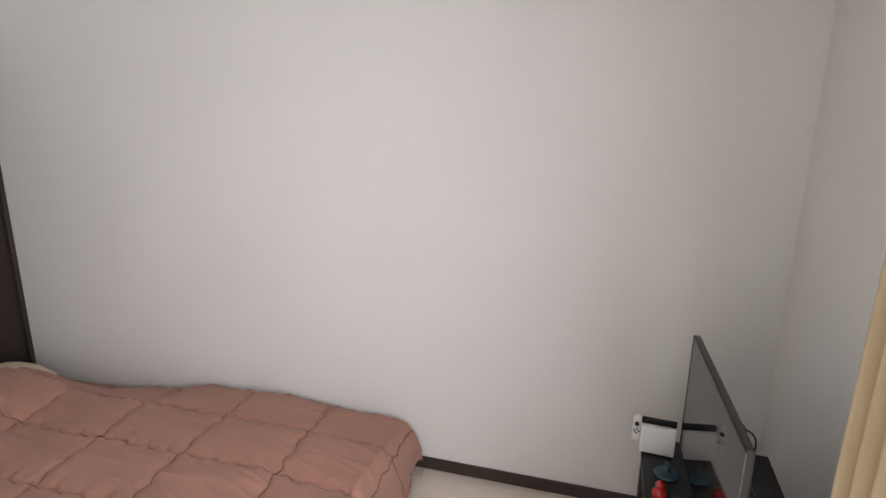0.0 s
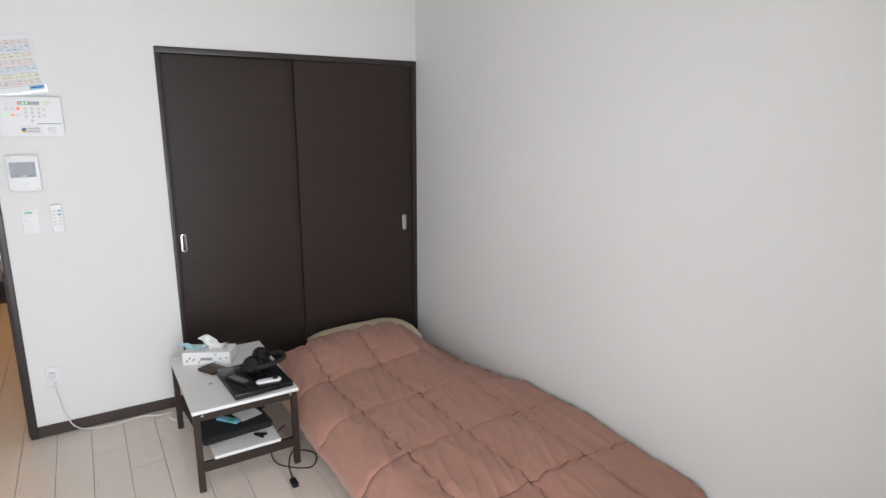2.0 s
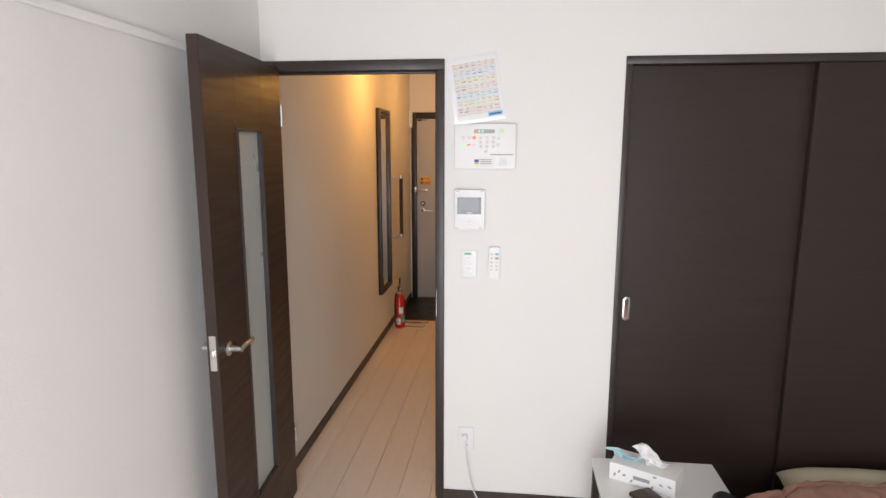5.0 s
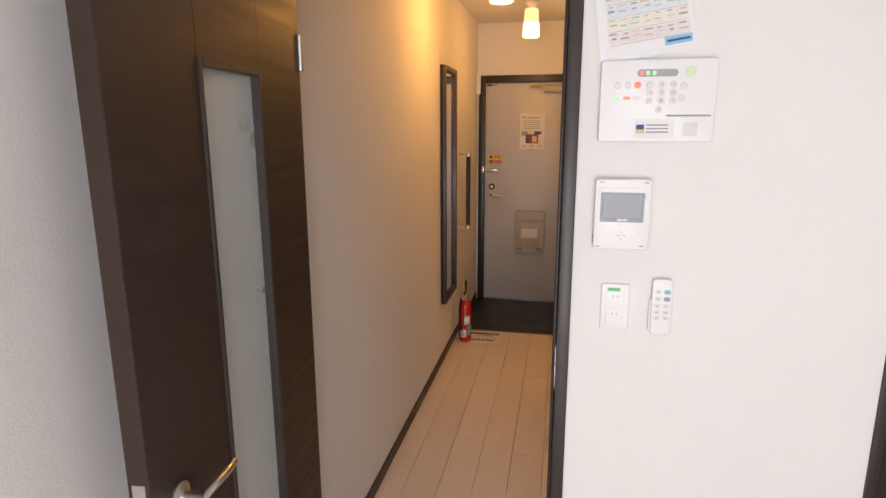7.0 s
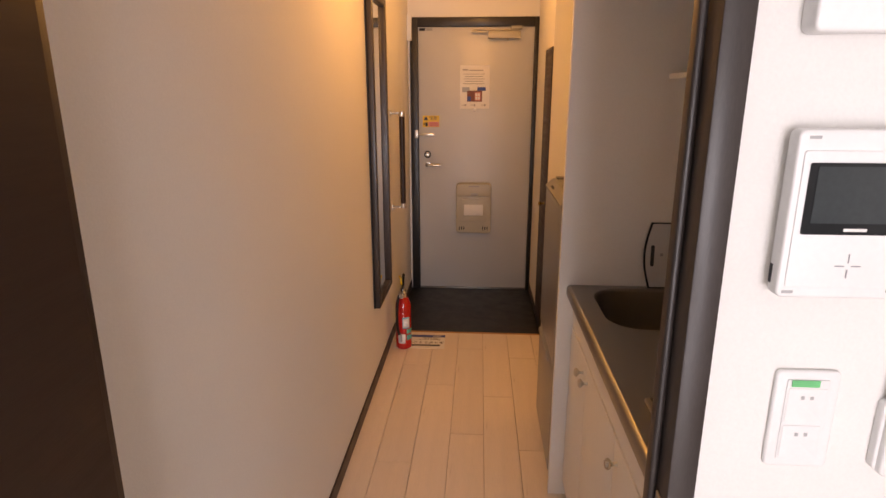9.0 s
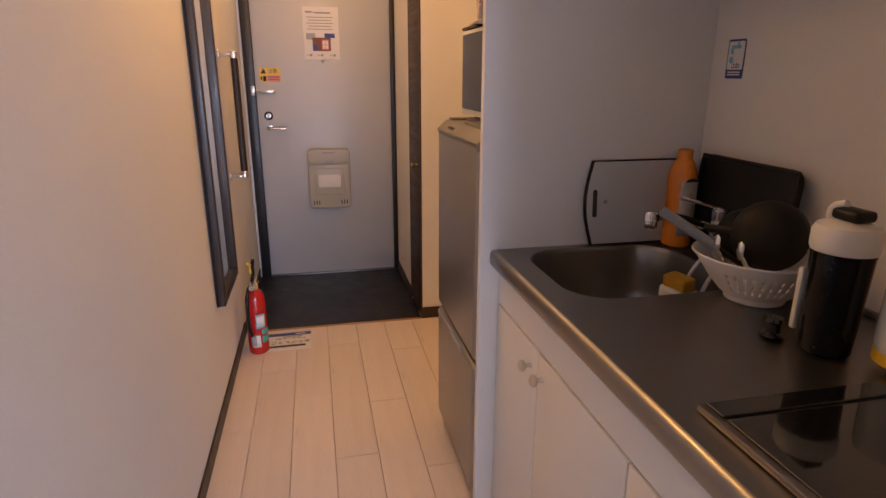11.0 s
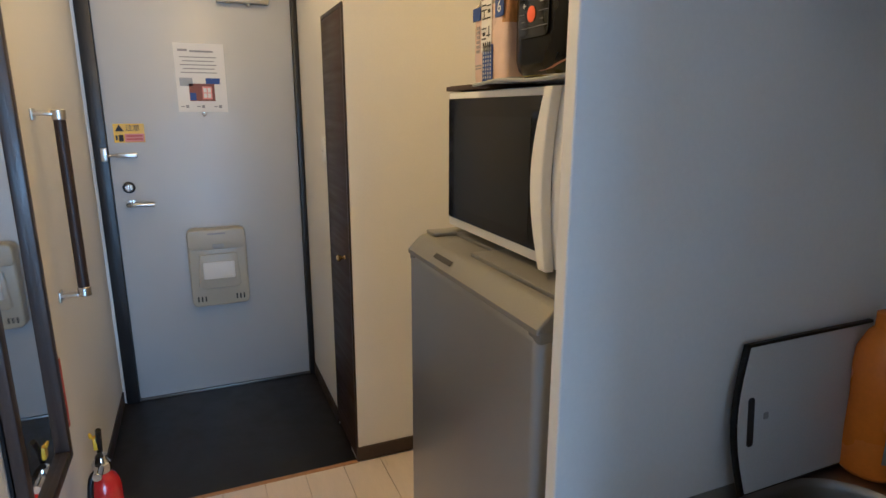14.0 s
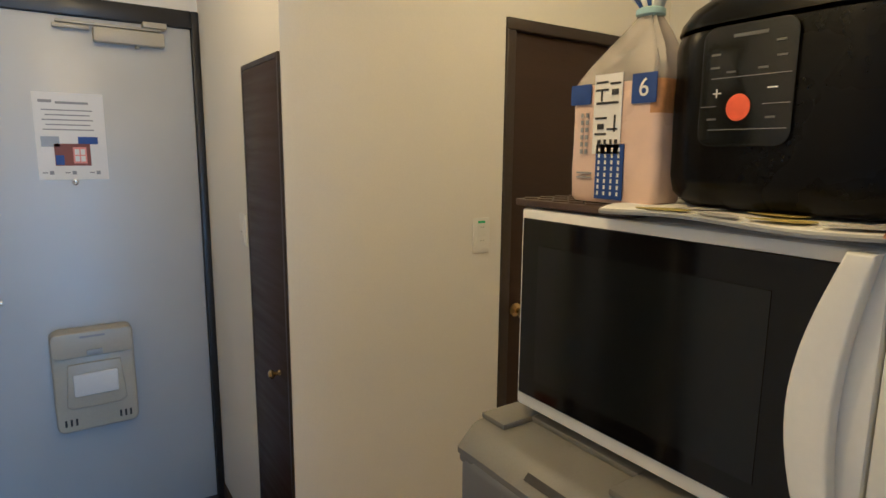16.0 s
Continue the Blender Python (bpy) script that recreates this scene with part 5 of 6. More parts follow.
part("bowl_drawing", prism([(0.006 * math.cos(t), 0.005 * math.sin(t)) for t in [math.pi + i * math.pi / 8 for i in range(9)]], 0.0005, CP @ FLAT(0.013, 0.021, 0.001)), PAPER, b)
part("bowl_drawing", moved(lathe([(0.004, 0), (0.005, 0), (0.005, 0.0005), (0.004, 0.0005)], (0, 0, 0), "z", 16), CP @ FLAT(0.024, 0.015, 0.001)), PAPER, b)
b = part("button", plate(0.029, 0.023, 0.001, CP @ FLAT(0.0175, -0.0165, 0), 0.004), BUTTONBLUE, cp)
part("cup_drawing", plate(0.009, 0.009, 0.0005, CP @ FLAT(0.016, -0.0165, 0.001), 0.002), PAPER, b)
part("cup_drawing", plate(0.004, 0.004, 0.0005, CP @ FLAT(0.0225, -0.0165, 0.001), 0.001), PAPER, b)
for j in range(4):
    for i in range(2):
        x, y = -0.0155 + i * 0.034, -0.050 - j * 0.0205
        b = part("button", plate(0.029, 0.0155, 0.0008, CP @ FLAT(x, y, 0), 0.003), REDINK if (i, j) == (0, 2) else GREYINK, cp)
        part("button_face", plate(0.0278, 0.0143, 0.0006, CP @ FLAT(x, y, 0.0008), 0.003), WHITE, b)
        part("symbol", bar(x, y + 0.002, 0.015, 0.004, CP, 0.0015), GREYINK, b)
        part("symbol", bar(x + 0.001, y - 0.004, 0.011, 0.0022, CP, 0.0015), GREYINK, b)

lc = thing("lattice_mat", (-1.78, 1.47, 1.425), "dark brown embossed mat on the microwave", "mat")
part("sheet", plate(0.18, 0.19, 0.008, FLAT(-1.778, 1.518, 1.4246), 0.006, 0.001), BROWNMAT, lc)
for i in range(7):
    for j in range(7):
        part("boss", plate(0.016, 0.016, 0.0015, FLAT(-1.853 + i * 0.025, 1.438 + j * 0.026, 1.4327, 45), 0.002), BROWNMAT, lc)


def cloth_mat():
    c = thing("printed_cloth", (-1.53, 1.58, 1.425), "white cloth with olive leaf print hanging over the microwave edge", "cloth")
    bm, nx, ny = bmesh.new(), 40, 40
    rows = []
    for i in range(nx + 1):
        r = []
        for j in range(ny + 1):
            x, y = -1.72 + 0.345 * i / nx, 1.408 + 0.36 * j / ny
            over = max(0.0, 1.424 - y)
            z = 1.4345 + 0.0012 * noise.noise((x * 14, y * 14, 0)) - 0.10 * over + 0.004 * math.sin(x * 30) * min(1, over * 30)
            r.append(bm.verts.new((x, y + 0.004 * math.sin(x * 21), z + (0.0025 if x < -1.66 else 0))))
        rows.append(r)
    for a, b in zip(rows, rows[1:]):
        for j in range(ny):
            bm.faces.new((a[j], a[j + 1], b[j + 1], b[j]))
    o = part("cloth", bm, PAPER, c, smooth=60)
    so = o.modifiers.new("thickness", "SOLIDIFY")
    so.thickness, so.offset = 0.003, -1
    random.seed(5)
    for k, (x, y, a) in enumerate(((-1.655, 1.405, 20), (-1.60, 1.402, -25), (-1.545, 1.405, 15), (-1.49, 1.412, 35), (-1.43, 1.402, -15), (-1.64, 1.445, 55), (-1.57, 1.45, 5), (-1.47, 1.455, 30), (-1.41, 1.445, -20))):
        part("printed_leaf", prism([(0.026 * math.cos(t), 0.011 * math.sin(t) * (1 + 0.5 * math.cos(t))) for t in [i * math.pi / 7 for i in range(14)]], 0.0006, FLAT(x, y + 0.020, 1.4366, a)), (OLIVE, PALEGREY)[k % 2], c)
    part("hem", tube([(-1.72 + 0.345 * i / 20, 1.408 + 0.004 * math.sin((-1.72 + 0.345 * i / 20) * 21), 1.4322 + 0.002 * math.sin((-1.72 + 0.345 * i / 20) * 30)) for i in range(21)], 0.0028, 6, 2), GREYPLASTIC, c, "dark grey hem")


cloth_mat()

br = thing("bread_bag", (-1.735, 1.51, 1.435), "white loaf of sliced bread in a printed tied bag", "bread")
bm = bmesh.new()
lv = []
bx, by = -1.745, 1.477
for z, w, d, r, cx_, pleat in ((1.4345, 0.110, 0.046, 0.010, 0, 0), (1.44, 0.117, 0.050, 0.011, 0, 0), (1.47, 0.120, 0.052, 0.010, 0, 0), (1.50, 0.119, 0.052, 0.010, 0, 0), (1.53, 0.119, 0.052, 0.010, 0, 0), (1.564, 0.119, 0.051, 0.011, 0, 0), (1.572, 0.114, 0.048, 0.014, 0.002, 0.02), (1.585, 0.096, 0.042, 0.014, 0.008, 0.06), (1.600, 0.070, 0.036, 0.013, 0.015, 0.12), (1.615, 0.045, 0.028, 0.010, 0.020, 0.18), (1.628, 0.025, 0.021, 0.008, 0.023, 0.2), (1.636, 0.018, 0.016, 0.007, 0.023, 0.1)):
    ring = []
    for i, (px, py) in enumerate(rounded(w, d, r, 6)):
        k = 1 + pleat * math.sin(i * 2.3)
        ring.append(bm.verts.new((bx + cx_ + px * k + 0.003 * noise.noise((px * 40, py * 40, z * 30)), by + py * k + 0.0015 * noise.noise((px * 40, py * 40, z * 30 + 9)), z)))
    lv.append(ring)
for a, b in zip(lv, lv[1:]):
    for i in range(len(a)):
        bm.faces.new((a[i], a[(i + 1) % len(a)], b[(i + 1) % len(a)], b[i]))
bm.faces.new(lv[0])
bm.faces.new(lv[-1])
wrap = part("wrapper", bm, BREAD, br, smooth=50)
wrap.data.materials.append(CRUST)
wrap.data.materials.append(CLEARWRAP)
for p_ in wrap.data.polygons:
    zc = p_.center.z + 1.435
    if zc > 1.564:
        p_.material_index = 2
    elif zc > 1.535 and p_.center.x > 0.0:
        p_.material_index = 1
part("loaf_top", box((bx - 0.054, by - 0.022, 1.535), (bx + 0.054, by + 0.022, 1.563), 0.008, 3), CRUST, br, "brown crust of the loaf")
# the gathered end above the tie fans out in printed pleats
fan = bmesh.new()
rows = []
for z, w in ((0.0, 0.010), (0.012, 0.018), (0.028, 0.030), (0.046, 0.042), (0.058, 0.048)):
    rows.append([fan.verts.new((bx + 0.023 - z * 0.35 + w * (i / 12 - 1), by + 0.10 * w + (0.004 + 0.12 * w) * math.sin(i * 1.35), 1.636 + z + 0.006 * math.sin(i * 0.8) * z / 0.05)) for i in range(25)])
for a, b in zip(rows, rows[1:]):
    for i in range(24):
        fan.faces.new((a[i], a[i + 1], b[i + 1], b[i]))
fo = part("gathered_end", fan, PAPER, br, "white and blue gathered bag end", smooth=40)
fo.data.materials.append(BLUE)
for k, p_ in enumerate(fo.data.polygons):
    if k // 24 == 3 or (k % 24) in (3, 4, 12, 13, 19):
        p_.material_index = 1
fo.modifiers.new("thickness", "SOLIDIFY").thickness = 0.0008
part("tie", lathe([(0.012, 0), (0.015, 0.002), (0.015, 0.007), (0.012, 0.009)], (bx + 0.023, by, 1.630), "z", 16), TIEBLUE, br)
BF = ON_SOUTH_FACE(bx, 1.503, by - 0.0272)
part("logo_patch", plate(0.030, 0.022, 0.001, BF @ FLAT(-0.043, 0.051, 0), 0.002), BLUE, br)
part("title_band", bar(-0.004, 0.028, 0.038, 0.085, BF, 0.0, 0.001), PAPER, br)
for x, y, w, h in ((-0.012, 0.062, 0.016, 0.0022), (-0.012, 0.054, 0.018, 0.0022), (-0.012, 0.048, 0.0022, 0.012), (-0.004, 0.040, 0.030, 0.0024), (0.006, 0.060, 0.014, 0.0022), (0.006, 0.051, 0.009, 0.006),
                   (-0.012, 0.024, 0.016, 0.0022), (-0.012, 0.015, 0.009, 0.006), (-0.012, 0.007, 0.016, 0.0022), (0.007, 0.018, 0.0022, 0.018), (0.004, 0.012, 0.014, 0.0022), (-0.013, -0.002, 0.004, 0.006), (-0.005, -0.002, 0.003, 0.006), (0.003, -0.002, 0.003, 0.006), (0.010, -0.002, 0.004, 0.006)):
    part("title_stroke", bar(x, y, w, h, BF, 0.0012), INK, br)
six = part("number_patch", plate(0.030, 0.030, 0.001, BF @ FLAT(0.042, 0.052, 0), 0.001), BLUE, br)
words("6", 0.026, BF @ FLAT(0.042, 0.052, 0.0013), PAPER, six)
part("text_band", bar(0.002, -0.034, 0.038, 0.060, BF, 0.0, 0.001), BLUE, br)
for i in range(4):
    part("text_column", join(*[bar(0.015 - i * 0.009, -0.010 - k * 0.0068, 0.0024, 0.0042, BF, 0.0012) for k in range(8)]), PAPER, br)
for i in range(2):
    part("text_column", join(*[bar(-0.032 - i * 0.007, 0.028 - k * 0.008, 0.004, 0.005, BF, 0.0006) for k in range(6)]), GREYINK, br)
part("date_line", join(bar(-0.034, -0.036, 0.022, 0.002, BF), bar(-0.034, -0.041, 0.022, 0.002, BF)), GREYINK, br)

rk = thing("rice_cooker", (-1.585, 1.62, 1.437), "black rounded rice cooker with a glossy control panel", "rice cooker")
def shell(levels, n=9):
    """A rounded-square body from (height, inset) levels."""
    bm, rings = bmesh.new(), []
    for z, inset in levels:
        rings.append([bm.verts.new((-1.582 + px, 1.585 + py, 1.437 + z)) for px, py in rounded(0.2515 - 2 * inset, 0.260 - 2 * inset, max(0.02, 0.072 - inset * 0.66), n)])
    for a, b in zip(rings, rings[1:]):
        for i in range(len(a)):
            bm.faces.new((a[i], a[(i + 1) % len(a)], b[(i + 1) % len(a)], b[i]))
    bm.faces.new(rings[0])
    bm.faces.new(rings[-1])
    return bm


part("body", shell(((0, 0.022), (0.004, 0.014), (0.014, 0.005), (0.03, 0.001), (0.10, 0.0), (0.155, 0.001), (0.165, 0.003), (0.167, 0.007))), COOKER, rk, smooth=50)
part("lid", shell(((0.1675, 0.007), (0.1695, 0.002), (0.178, 0.004), (0.191, 0.012), (0.202, 0.026), (0.211, 0.048), (0.216, 0.078), (0.218, 0.10))), COOKER, rk, "domed black lid", smooth=50)
part("lid_hinge", lathe([(0.019, 0), (0.019, 0.008), (0.015, 0.013), (0.0, 0.014)], (-1.457, 1.535, 1.575), "x", 24), BLACK, rk)
part("carry_handle", tube([(-1.449, 1.535, 1.575), (-1.449, 1.585, 1.59), (-1.449, 1.64, 1.60), (-1.449, 1.69, 1.595)], 0.008, 10), BLACK, rk)
CK = ON_SOUTH_FACE(-1.600, 1.549, 1.4545)
part("control_panel", plate(0.084, 0.106, 0.003, CK, 0.012, 0.001), OVENMESH, rk, "glossy black control panel")
CKF = ON_SOUTH_FACE(-1.600, 1.549, 1.4513) @ Matrix.Scale(0.95, 4)
part("dial_button", prism([(0.0115 * math.cos(a * math.pi / 16), 0.0125 * math.sin(a * math.pi / 16)) for a in range(32)], 0.0015, CKF @ FLAT(-0.004, -0.020, 0), 0.0004), ORANGEDOT, rk, "round orange button")
part("brand_bar", bar(0.002, 0.045, 0.032, 0.003, CKF), DIMINK, rk)
for y, x, w in ((0.008, 0.004, 0.074), (-0.018, 0.030, 0.024), (-0.018, -0.034, 0.016), (-0.040, 0.004, 0.074)):
    part("printed_line", bar(x, y, w, 0.0005, CKF), GREYINK, rk)
part("symbol", join(bar(-0.026, -0.006, 0.008, 0.0012, CKF), bar(-0.026, -0.006, 0.0012, 0.008, CKF, 0.0008)), PAPER, rk)
part("symbol", bar(0.026, -0.004, 0.009, 0.0012, CKF), PAPER, rk)
for x, y in ((-0.030, 0.030), (-0.030, 0.018), (0.030, 0.036), (0.032, 0.023), (-0.014, 0.013), (0.016, 0.014), (0.026, -0.030), (-0.030, -0.030)):
    part("symbol", bar(x, y, 0.009, 0.0018, CKF), DIMINK, rk)

cu_ = thing("white_container", label="small square white container with a wooden stick across it", category="container", m=FLAT(-1.408, 1.462, 1.4378, 8))
part("container", join(box((-0.038, -0.036, 0), (0.038, 0.036, 0.004), 0.001, 1), box((-0.038, -0.036, 0.004), (0.038, -0.033, 0.050), 0.001, 1), box((-0.038, 0.033, 0.004), (0.038, 0.036, 0.050), 0.001, 1), box((-0.038, -0.033, 0.004), (-0.035, 0.033, 0.050), 0.001, 1), box((0.035, -0.033, 0.004), (0.038, 0.033, 0.050), 0.001, 1)), WHITE, cu_)
part("wooden_stick", tube([(-0.030, -0.012, 0.058), (0.0, -0.008, 0.0575), (0.040, -0.004, 0.057)], 0.0055, 10), WOOD, cu_)
strap = bmesh.new()
rows = [[strap.verts.new((x + dx, y, z)) for dx in (-0.006, 0.006)] for x, y, z in ((-1.452, 1.375, 1.437), (-1.456, 1.392, 1.441), (-1.462, 1.412, 1.450), (-1.466, 1.432, 1.458), (-1.464, 1.448, 1.461), (-1.455, 1.462, 1.456))]
for a, b in zip(rows, rows[1:]):
    strap.faces.new((a[0], a[1], b[1], b[0]))
bmesh.ops.solidify(strap, geom=strap.faces[:], thickness=0.002)
solo("leather_strap", strap, mat("brown_leather_strap", (0.30, 0.13, 0.07), 0.55, var=0.15), "flat brown leather strap lying on the cloth", "strap", smooth=50)

# ---- hall: mirror, rail, extinguisher ----
mr = thing("wall_mirror", (-2.35, 0.55, 0.42), "tall narrow mirror in a dark frame on the hall wall", "mirror")
part("backing", box((-2.585, S + 0.002, 0.42), (-2.17, S + 0.012, 1.955)), BLACK, mr)
for a, b in (((-2.585, S + 0.004, 0.42), (-2.55, 0.566, 1.955)), ((-2.205, S + 0.004, 0.42), (-2.17, 0.566, 1.955)), ((-2.55, S + 0.004, 1.92), (-2.205, 0.566, 1.955)), ((-2.55, S + 0.004, 0.42), (-2.205, 0.566, 0.455))):
    part("frame_bar", box(a, b, 0.005), FRAME, mr)
part("mirror_glass", box((-2.55, S + 0.013, 0.455), (-2.205, S + 0.017, 1.92)), MIRROR, mr, "clear mirror glass")

hr = thing("grab_bar", (-2.87, 0.57, 0.8), "vertical dark wooden grab bar on metal brackets", "grab bar")
part("bar", cyl(0.0165, 0.545, (-2.875, 0.600, 0.825), "z", 20, 0.002), DARKWOOD, hr)
for z, s in ((0.812, 1), (1.372, -1)):
    part("bracket", join(box((-2.897, S + 0.001, z - 0.012), (-2.853, S + 0.008, z + 0.022), 0.002), box((-2.888, S + 0.006, z), (-2.862, 0.606, z + 0.012), 0.004), cyl(0.0195, 0.03, (-2.875, 0.600, z + (0.0 if s > 0 else -0.012)), "z", 20)), SATIN, hr, "satin metal bracket")

rs = thing("red_notice", (-2.70, S, 0.43), "narrow red printed notice strip on the hall wall", "notice")
RW = ON_SOUTH_WALL(-2.70, 0.548, S + 0.001)
part("sheet", plate(0.105, 0.225, 0.0012, RW, 0.003), REDINK, rs)
for k, y in enumerate((0.07, 0.02, -0.035)):
    part("printed_block", bar(0, y, 0.06, 0.03, RW, 0.0013), PINKINK, rs)
part("printed_line", bar(0, -0.09, 0.07, 0.012, RW, 0.0013), PINKINK, rs)

ex = thing("fire_extinguisher", (-2.635, 0.62, 0.0), "red fire extinguisher with black hose standing on the floor", "fire extinguisher")
EXP = (-2.635, 0.62, 0.0)
part("cylinder", lathe([(0.040, 0.0), (0.046, 0.006), (0.047, 0.03), (0.047, 0.26), (0.044, 0.285), (0.034, 0.308), (0.022, 0.318), (0.020, 0.325)], EXP, "z", 36), RED, ex)
part("valve", join(lathe([(0.024, 0.322), (0.026, 0.326), (0.026, 0.352), (0.018, 0.362), (0.016, 0.375)], EXP, "z", 24), cyl(0.013, 0.05, (-2.60, 0.62, 0.352), "x", 16)), CHROME, ex)
part("carry_handle", tube([(-2.640, 0.62, 0.372), (-2.620, 0.62, 0.385), (-2.585, 0.622, 0.392), (-2.560, 0.624, 0.386)], 0.0075, 10), BLACK, ex)
part("squeeze_lever", tube([(-2.640, 0.62, 0.385), (-2.635, 0.622, 0.42), (-2.622, 0.626, 0.455), (-2.615, 0.628, 0.468)], 0.0085, 10), BLACK, ex)
part("safety_pin", join(box((-2.655, 0.606, 0.396), (-2.628, 0.618, 0.436), 0.004), tube([(-2.642, 0.606, 0.43), (-2.640, 0.600, 0.448), (-2.628, 0.604, 0.440)], 0.004, 8)), YELLOW, ex, "yellow safety pin")
part("hose", tube([(-2.60, 0.62, 0.352), (-2.575, 0.600, 0.335), (-2.566, 0.592, 0.25), (-2.572, 0.592, 0.15), (-2.578, 0.604, 0.085)], 0.0085, 12), BLACK, ex)
part("nozzle", tube([(-2.578, 0.604, 0.105), (-2.580, 0.606, 0.075), (-2.581, 0.607, 0.055)], 0.012, 12), GREYPLASTIC, ex)


def band(a0, a1, z0, z1, r, material, name):
    """A label wrapped on the cylinder between two angles."""
    bm = bmesh.new()
    n = 12
    cols = [[bm.verts.new((EXP[0] + r * math.cos(radians(a0 + (a1 - a0) * i / n)), EXP[1] + r * math.sin(radians(a0 + (a1 - a0) * i / n)), z)) for z in (z0, z1)] for i in range(n + 1)]
    for a, b in zip(cols, cols[1:]):
        bm.faces.new((a[0], b[0], b[1], a[1]))
    o = part(name, bm, material, ex)
    so = o.modifiers.new("thickness", "SOLIDIFY")
    so.thickness = 0.0006


band(0, 55, 0.135, 0.205, 0.0477, SKYBLUE, "blue_label")
band(5, 50, 0.142, 0.196, 0.0482, PAPER, "label_text")
band(30, 85, 0.10, 0.128, 0.0477, TEAL, "green_label")
band(30, 85, 0.06, 0.092, 0.0477, TEAL, "green_label")
band(-30, 20, 0.04, 0.10, 0.0477, PAPER, "white_label")

fm = thing("floor_sign", label="white and blue welcome sheet lying on the hall floor", category="sign", m=FLAT(-2.712, 0.712, 0.0, 91))
part("sheet", plate(0.305, 0.20, 0.0015, Matrix.Identity(4), 0.002), PAPER, fm)
part("blue_band", bar(0, 0.083, 0.305, 0.034, Matrix.Identity(4), 0.0016), BLUE, fm)
words("Thank you for", 0.026, FLAT(0.05, 0.032, 0.0018, 180), INK, fm)
words("ありがとうござい", 0.032, FLAT(0.02, -0.012, 0.0018, 180), INK, fm)
part("text_bar", bar(0.06, 0.054, 0.10, 0.010, Matrix.Identity(4), 0.0016), GREYINK, fm)
part("text_bar", bar(0.02, -0.055, 0.21, 0.020, Matrix.Identity(4), 0.0016), INK, fm)
part("band_mark", bar(0.10, 0.083, 0.05, 0.008, Matrix.Identity(4), 0.0023), PAPER, fm)

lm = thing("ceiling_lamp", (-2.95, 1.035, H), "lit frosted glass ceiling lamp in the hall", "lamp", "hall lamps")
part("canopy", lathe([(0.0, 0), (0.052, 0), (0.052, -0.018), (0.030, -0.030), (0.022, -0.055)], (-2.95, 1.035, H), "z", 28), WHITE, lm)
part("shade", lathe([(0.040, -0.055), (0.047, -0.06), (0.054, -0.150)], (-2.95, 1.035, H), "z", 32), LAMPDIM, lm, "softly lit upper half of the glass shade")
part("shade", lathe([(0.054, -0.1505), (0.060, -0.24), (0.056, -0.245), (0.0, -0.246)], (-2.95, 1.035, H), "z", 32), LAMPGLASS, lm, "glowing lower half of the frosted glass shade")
# two unseen lamps, added where the walls glow warm; fixture copied from the visible one
copy_thing(lm, Matrix.Translation((-1.70, 0.95, H)))
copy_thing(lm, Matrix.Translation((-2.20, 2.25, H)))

# ---- entrance door ----
ef = thing("entrance_frame", (X0, 1.02, -0.02), "black metal frame of the entrance door", "door frame", kind="structure")
part("jamb", box((X0 - 0.10, 0.545, -0.022), (X0 + 0.02, 0.602, 2.015), 0.003), BLACKFRAME, ef)
part("jamb", box((X0 - 0.10, 1.442, -0.022), (X0 + 0.02, 1.4695, 2.015), 0.003), BLACKFRAME, ef)
part("head", box((X0 - 0.10, 0.602, 1.952), (X0 + 0.02, 1.442, 2.015), 0.003), BLACKFRAME, ef)
part("threshold", box((X0 - 0.10, 0.602, -0.022), (X0 + 0.012, 1.442, -0.012), 0.002), STEEL, ef)
ed = thing("door_2", (X0, 1.02, -0.01), "grey steel entrance door, closed", "door", kind="structure")
part("door_panel", box((X0 - 0.05, 0.604, -0.010), (X0, 1.440, 1.950), 0.002), STEELDOOR, ed)
hd = part("door_handle", join(plate(0.05, 0.036, 0.004, ON_WEST(0.668, 0.965, X0), 0.017, 0.001)), SATIN, ed, "satin lever handle")
part("lever", tube([(X0 + 0.004, 0.662, 0.965), (X0 + 0.045, 0.664, 0.965), (X0 + 0.052, 0.70, 0.966), (X0 + 0.050, 0.77, 0.964)], 0.010, 12), SATIN, hd)
tn = part("lock", lathe([(0.026, 0), (0.027, 0.004), (0.022, 0.008), (0.020, 0.008)], (X0, 0.668, 1.042), "x", 28), INK, ed)
part("thumb_turn", join(lathe([(0.017, 0.008), (0.018, 0.014), (0.014, 0.018), (0.0, 0.018)], (X0, 0.668, 1.042), "x", 24), box((X0 + 0.015, 0.661, 1.026), (X0 + 0.032, 0.675, 1.058), 0.004)), SATIN, tn)
gd = part("door_guard", join(box((X0, 0.63, 1.178), (X0 + 0.018, 0.72, 1.20), 0.005), box((X0 + 0.02, 0.575, 1.165), (X0 + 0.032, 0.60, 1.225), 0.003), tube([(X0 + 0.02, 0.588, 1.19), (X0 + 0.035, 0.61, 1.19), (X0 + 0.02, 0.635, 1.19)], 0.006)), SATIN, ed, "metal door guard bar")
dc = part("door_closer", box((X0, 1.11, 1.868), (X0 + 0.045, 1.34, 1.918), 0.005), BEIGEBOX, ed, "pale metal door closer")
part("closer_arm", join(box((X0 + 0.015, 1.00, 1.922), (X0 + 0.035, 1.33, 1.932), 0.003), box((X0 + 0.01, 0.99, 1.906), (X0 + 0.03, 1.10, 1.920), 0.003), box((X0 + 0.0, 1.27, 1.932), (X0 + 0.05, 1.35, 1.952), 0.003)), BEIGEBOX, dc)
part("closer_screw", cyl(0.008, 0.012, (X0 + 0.02, 1.25, 1.857), "z", 12), BEIGEBOX, dc)
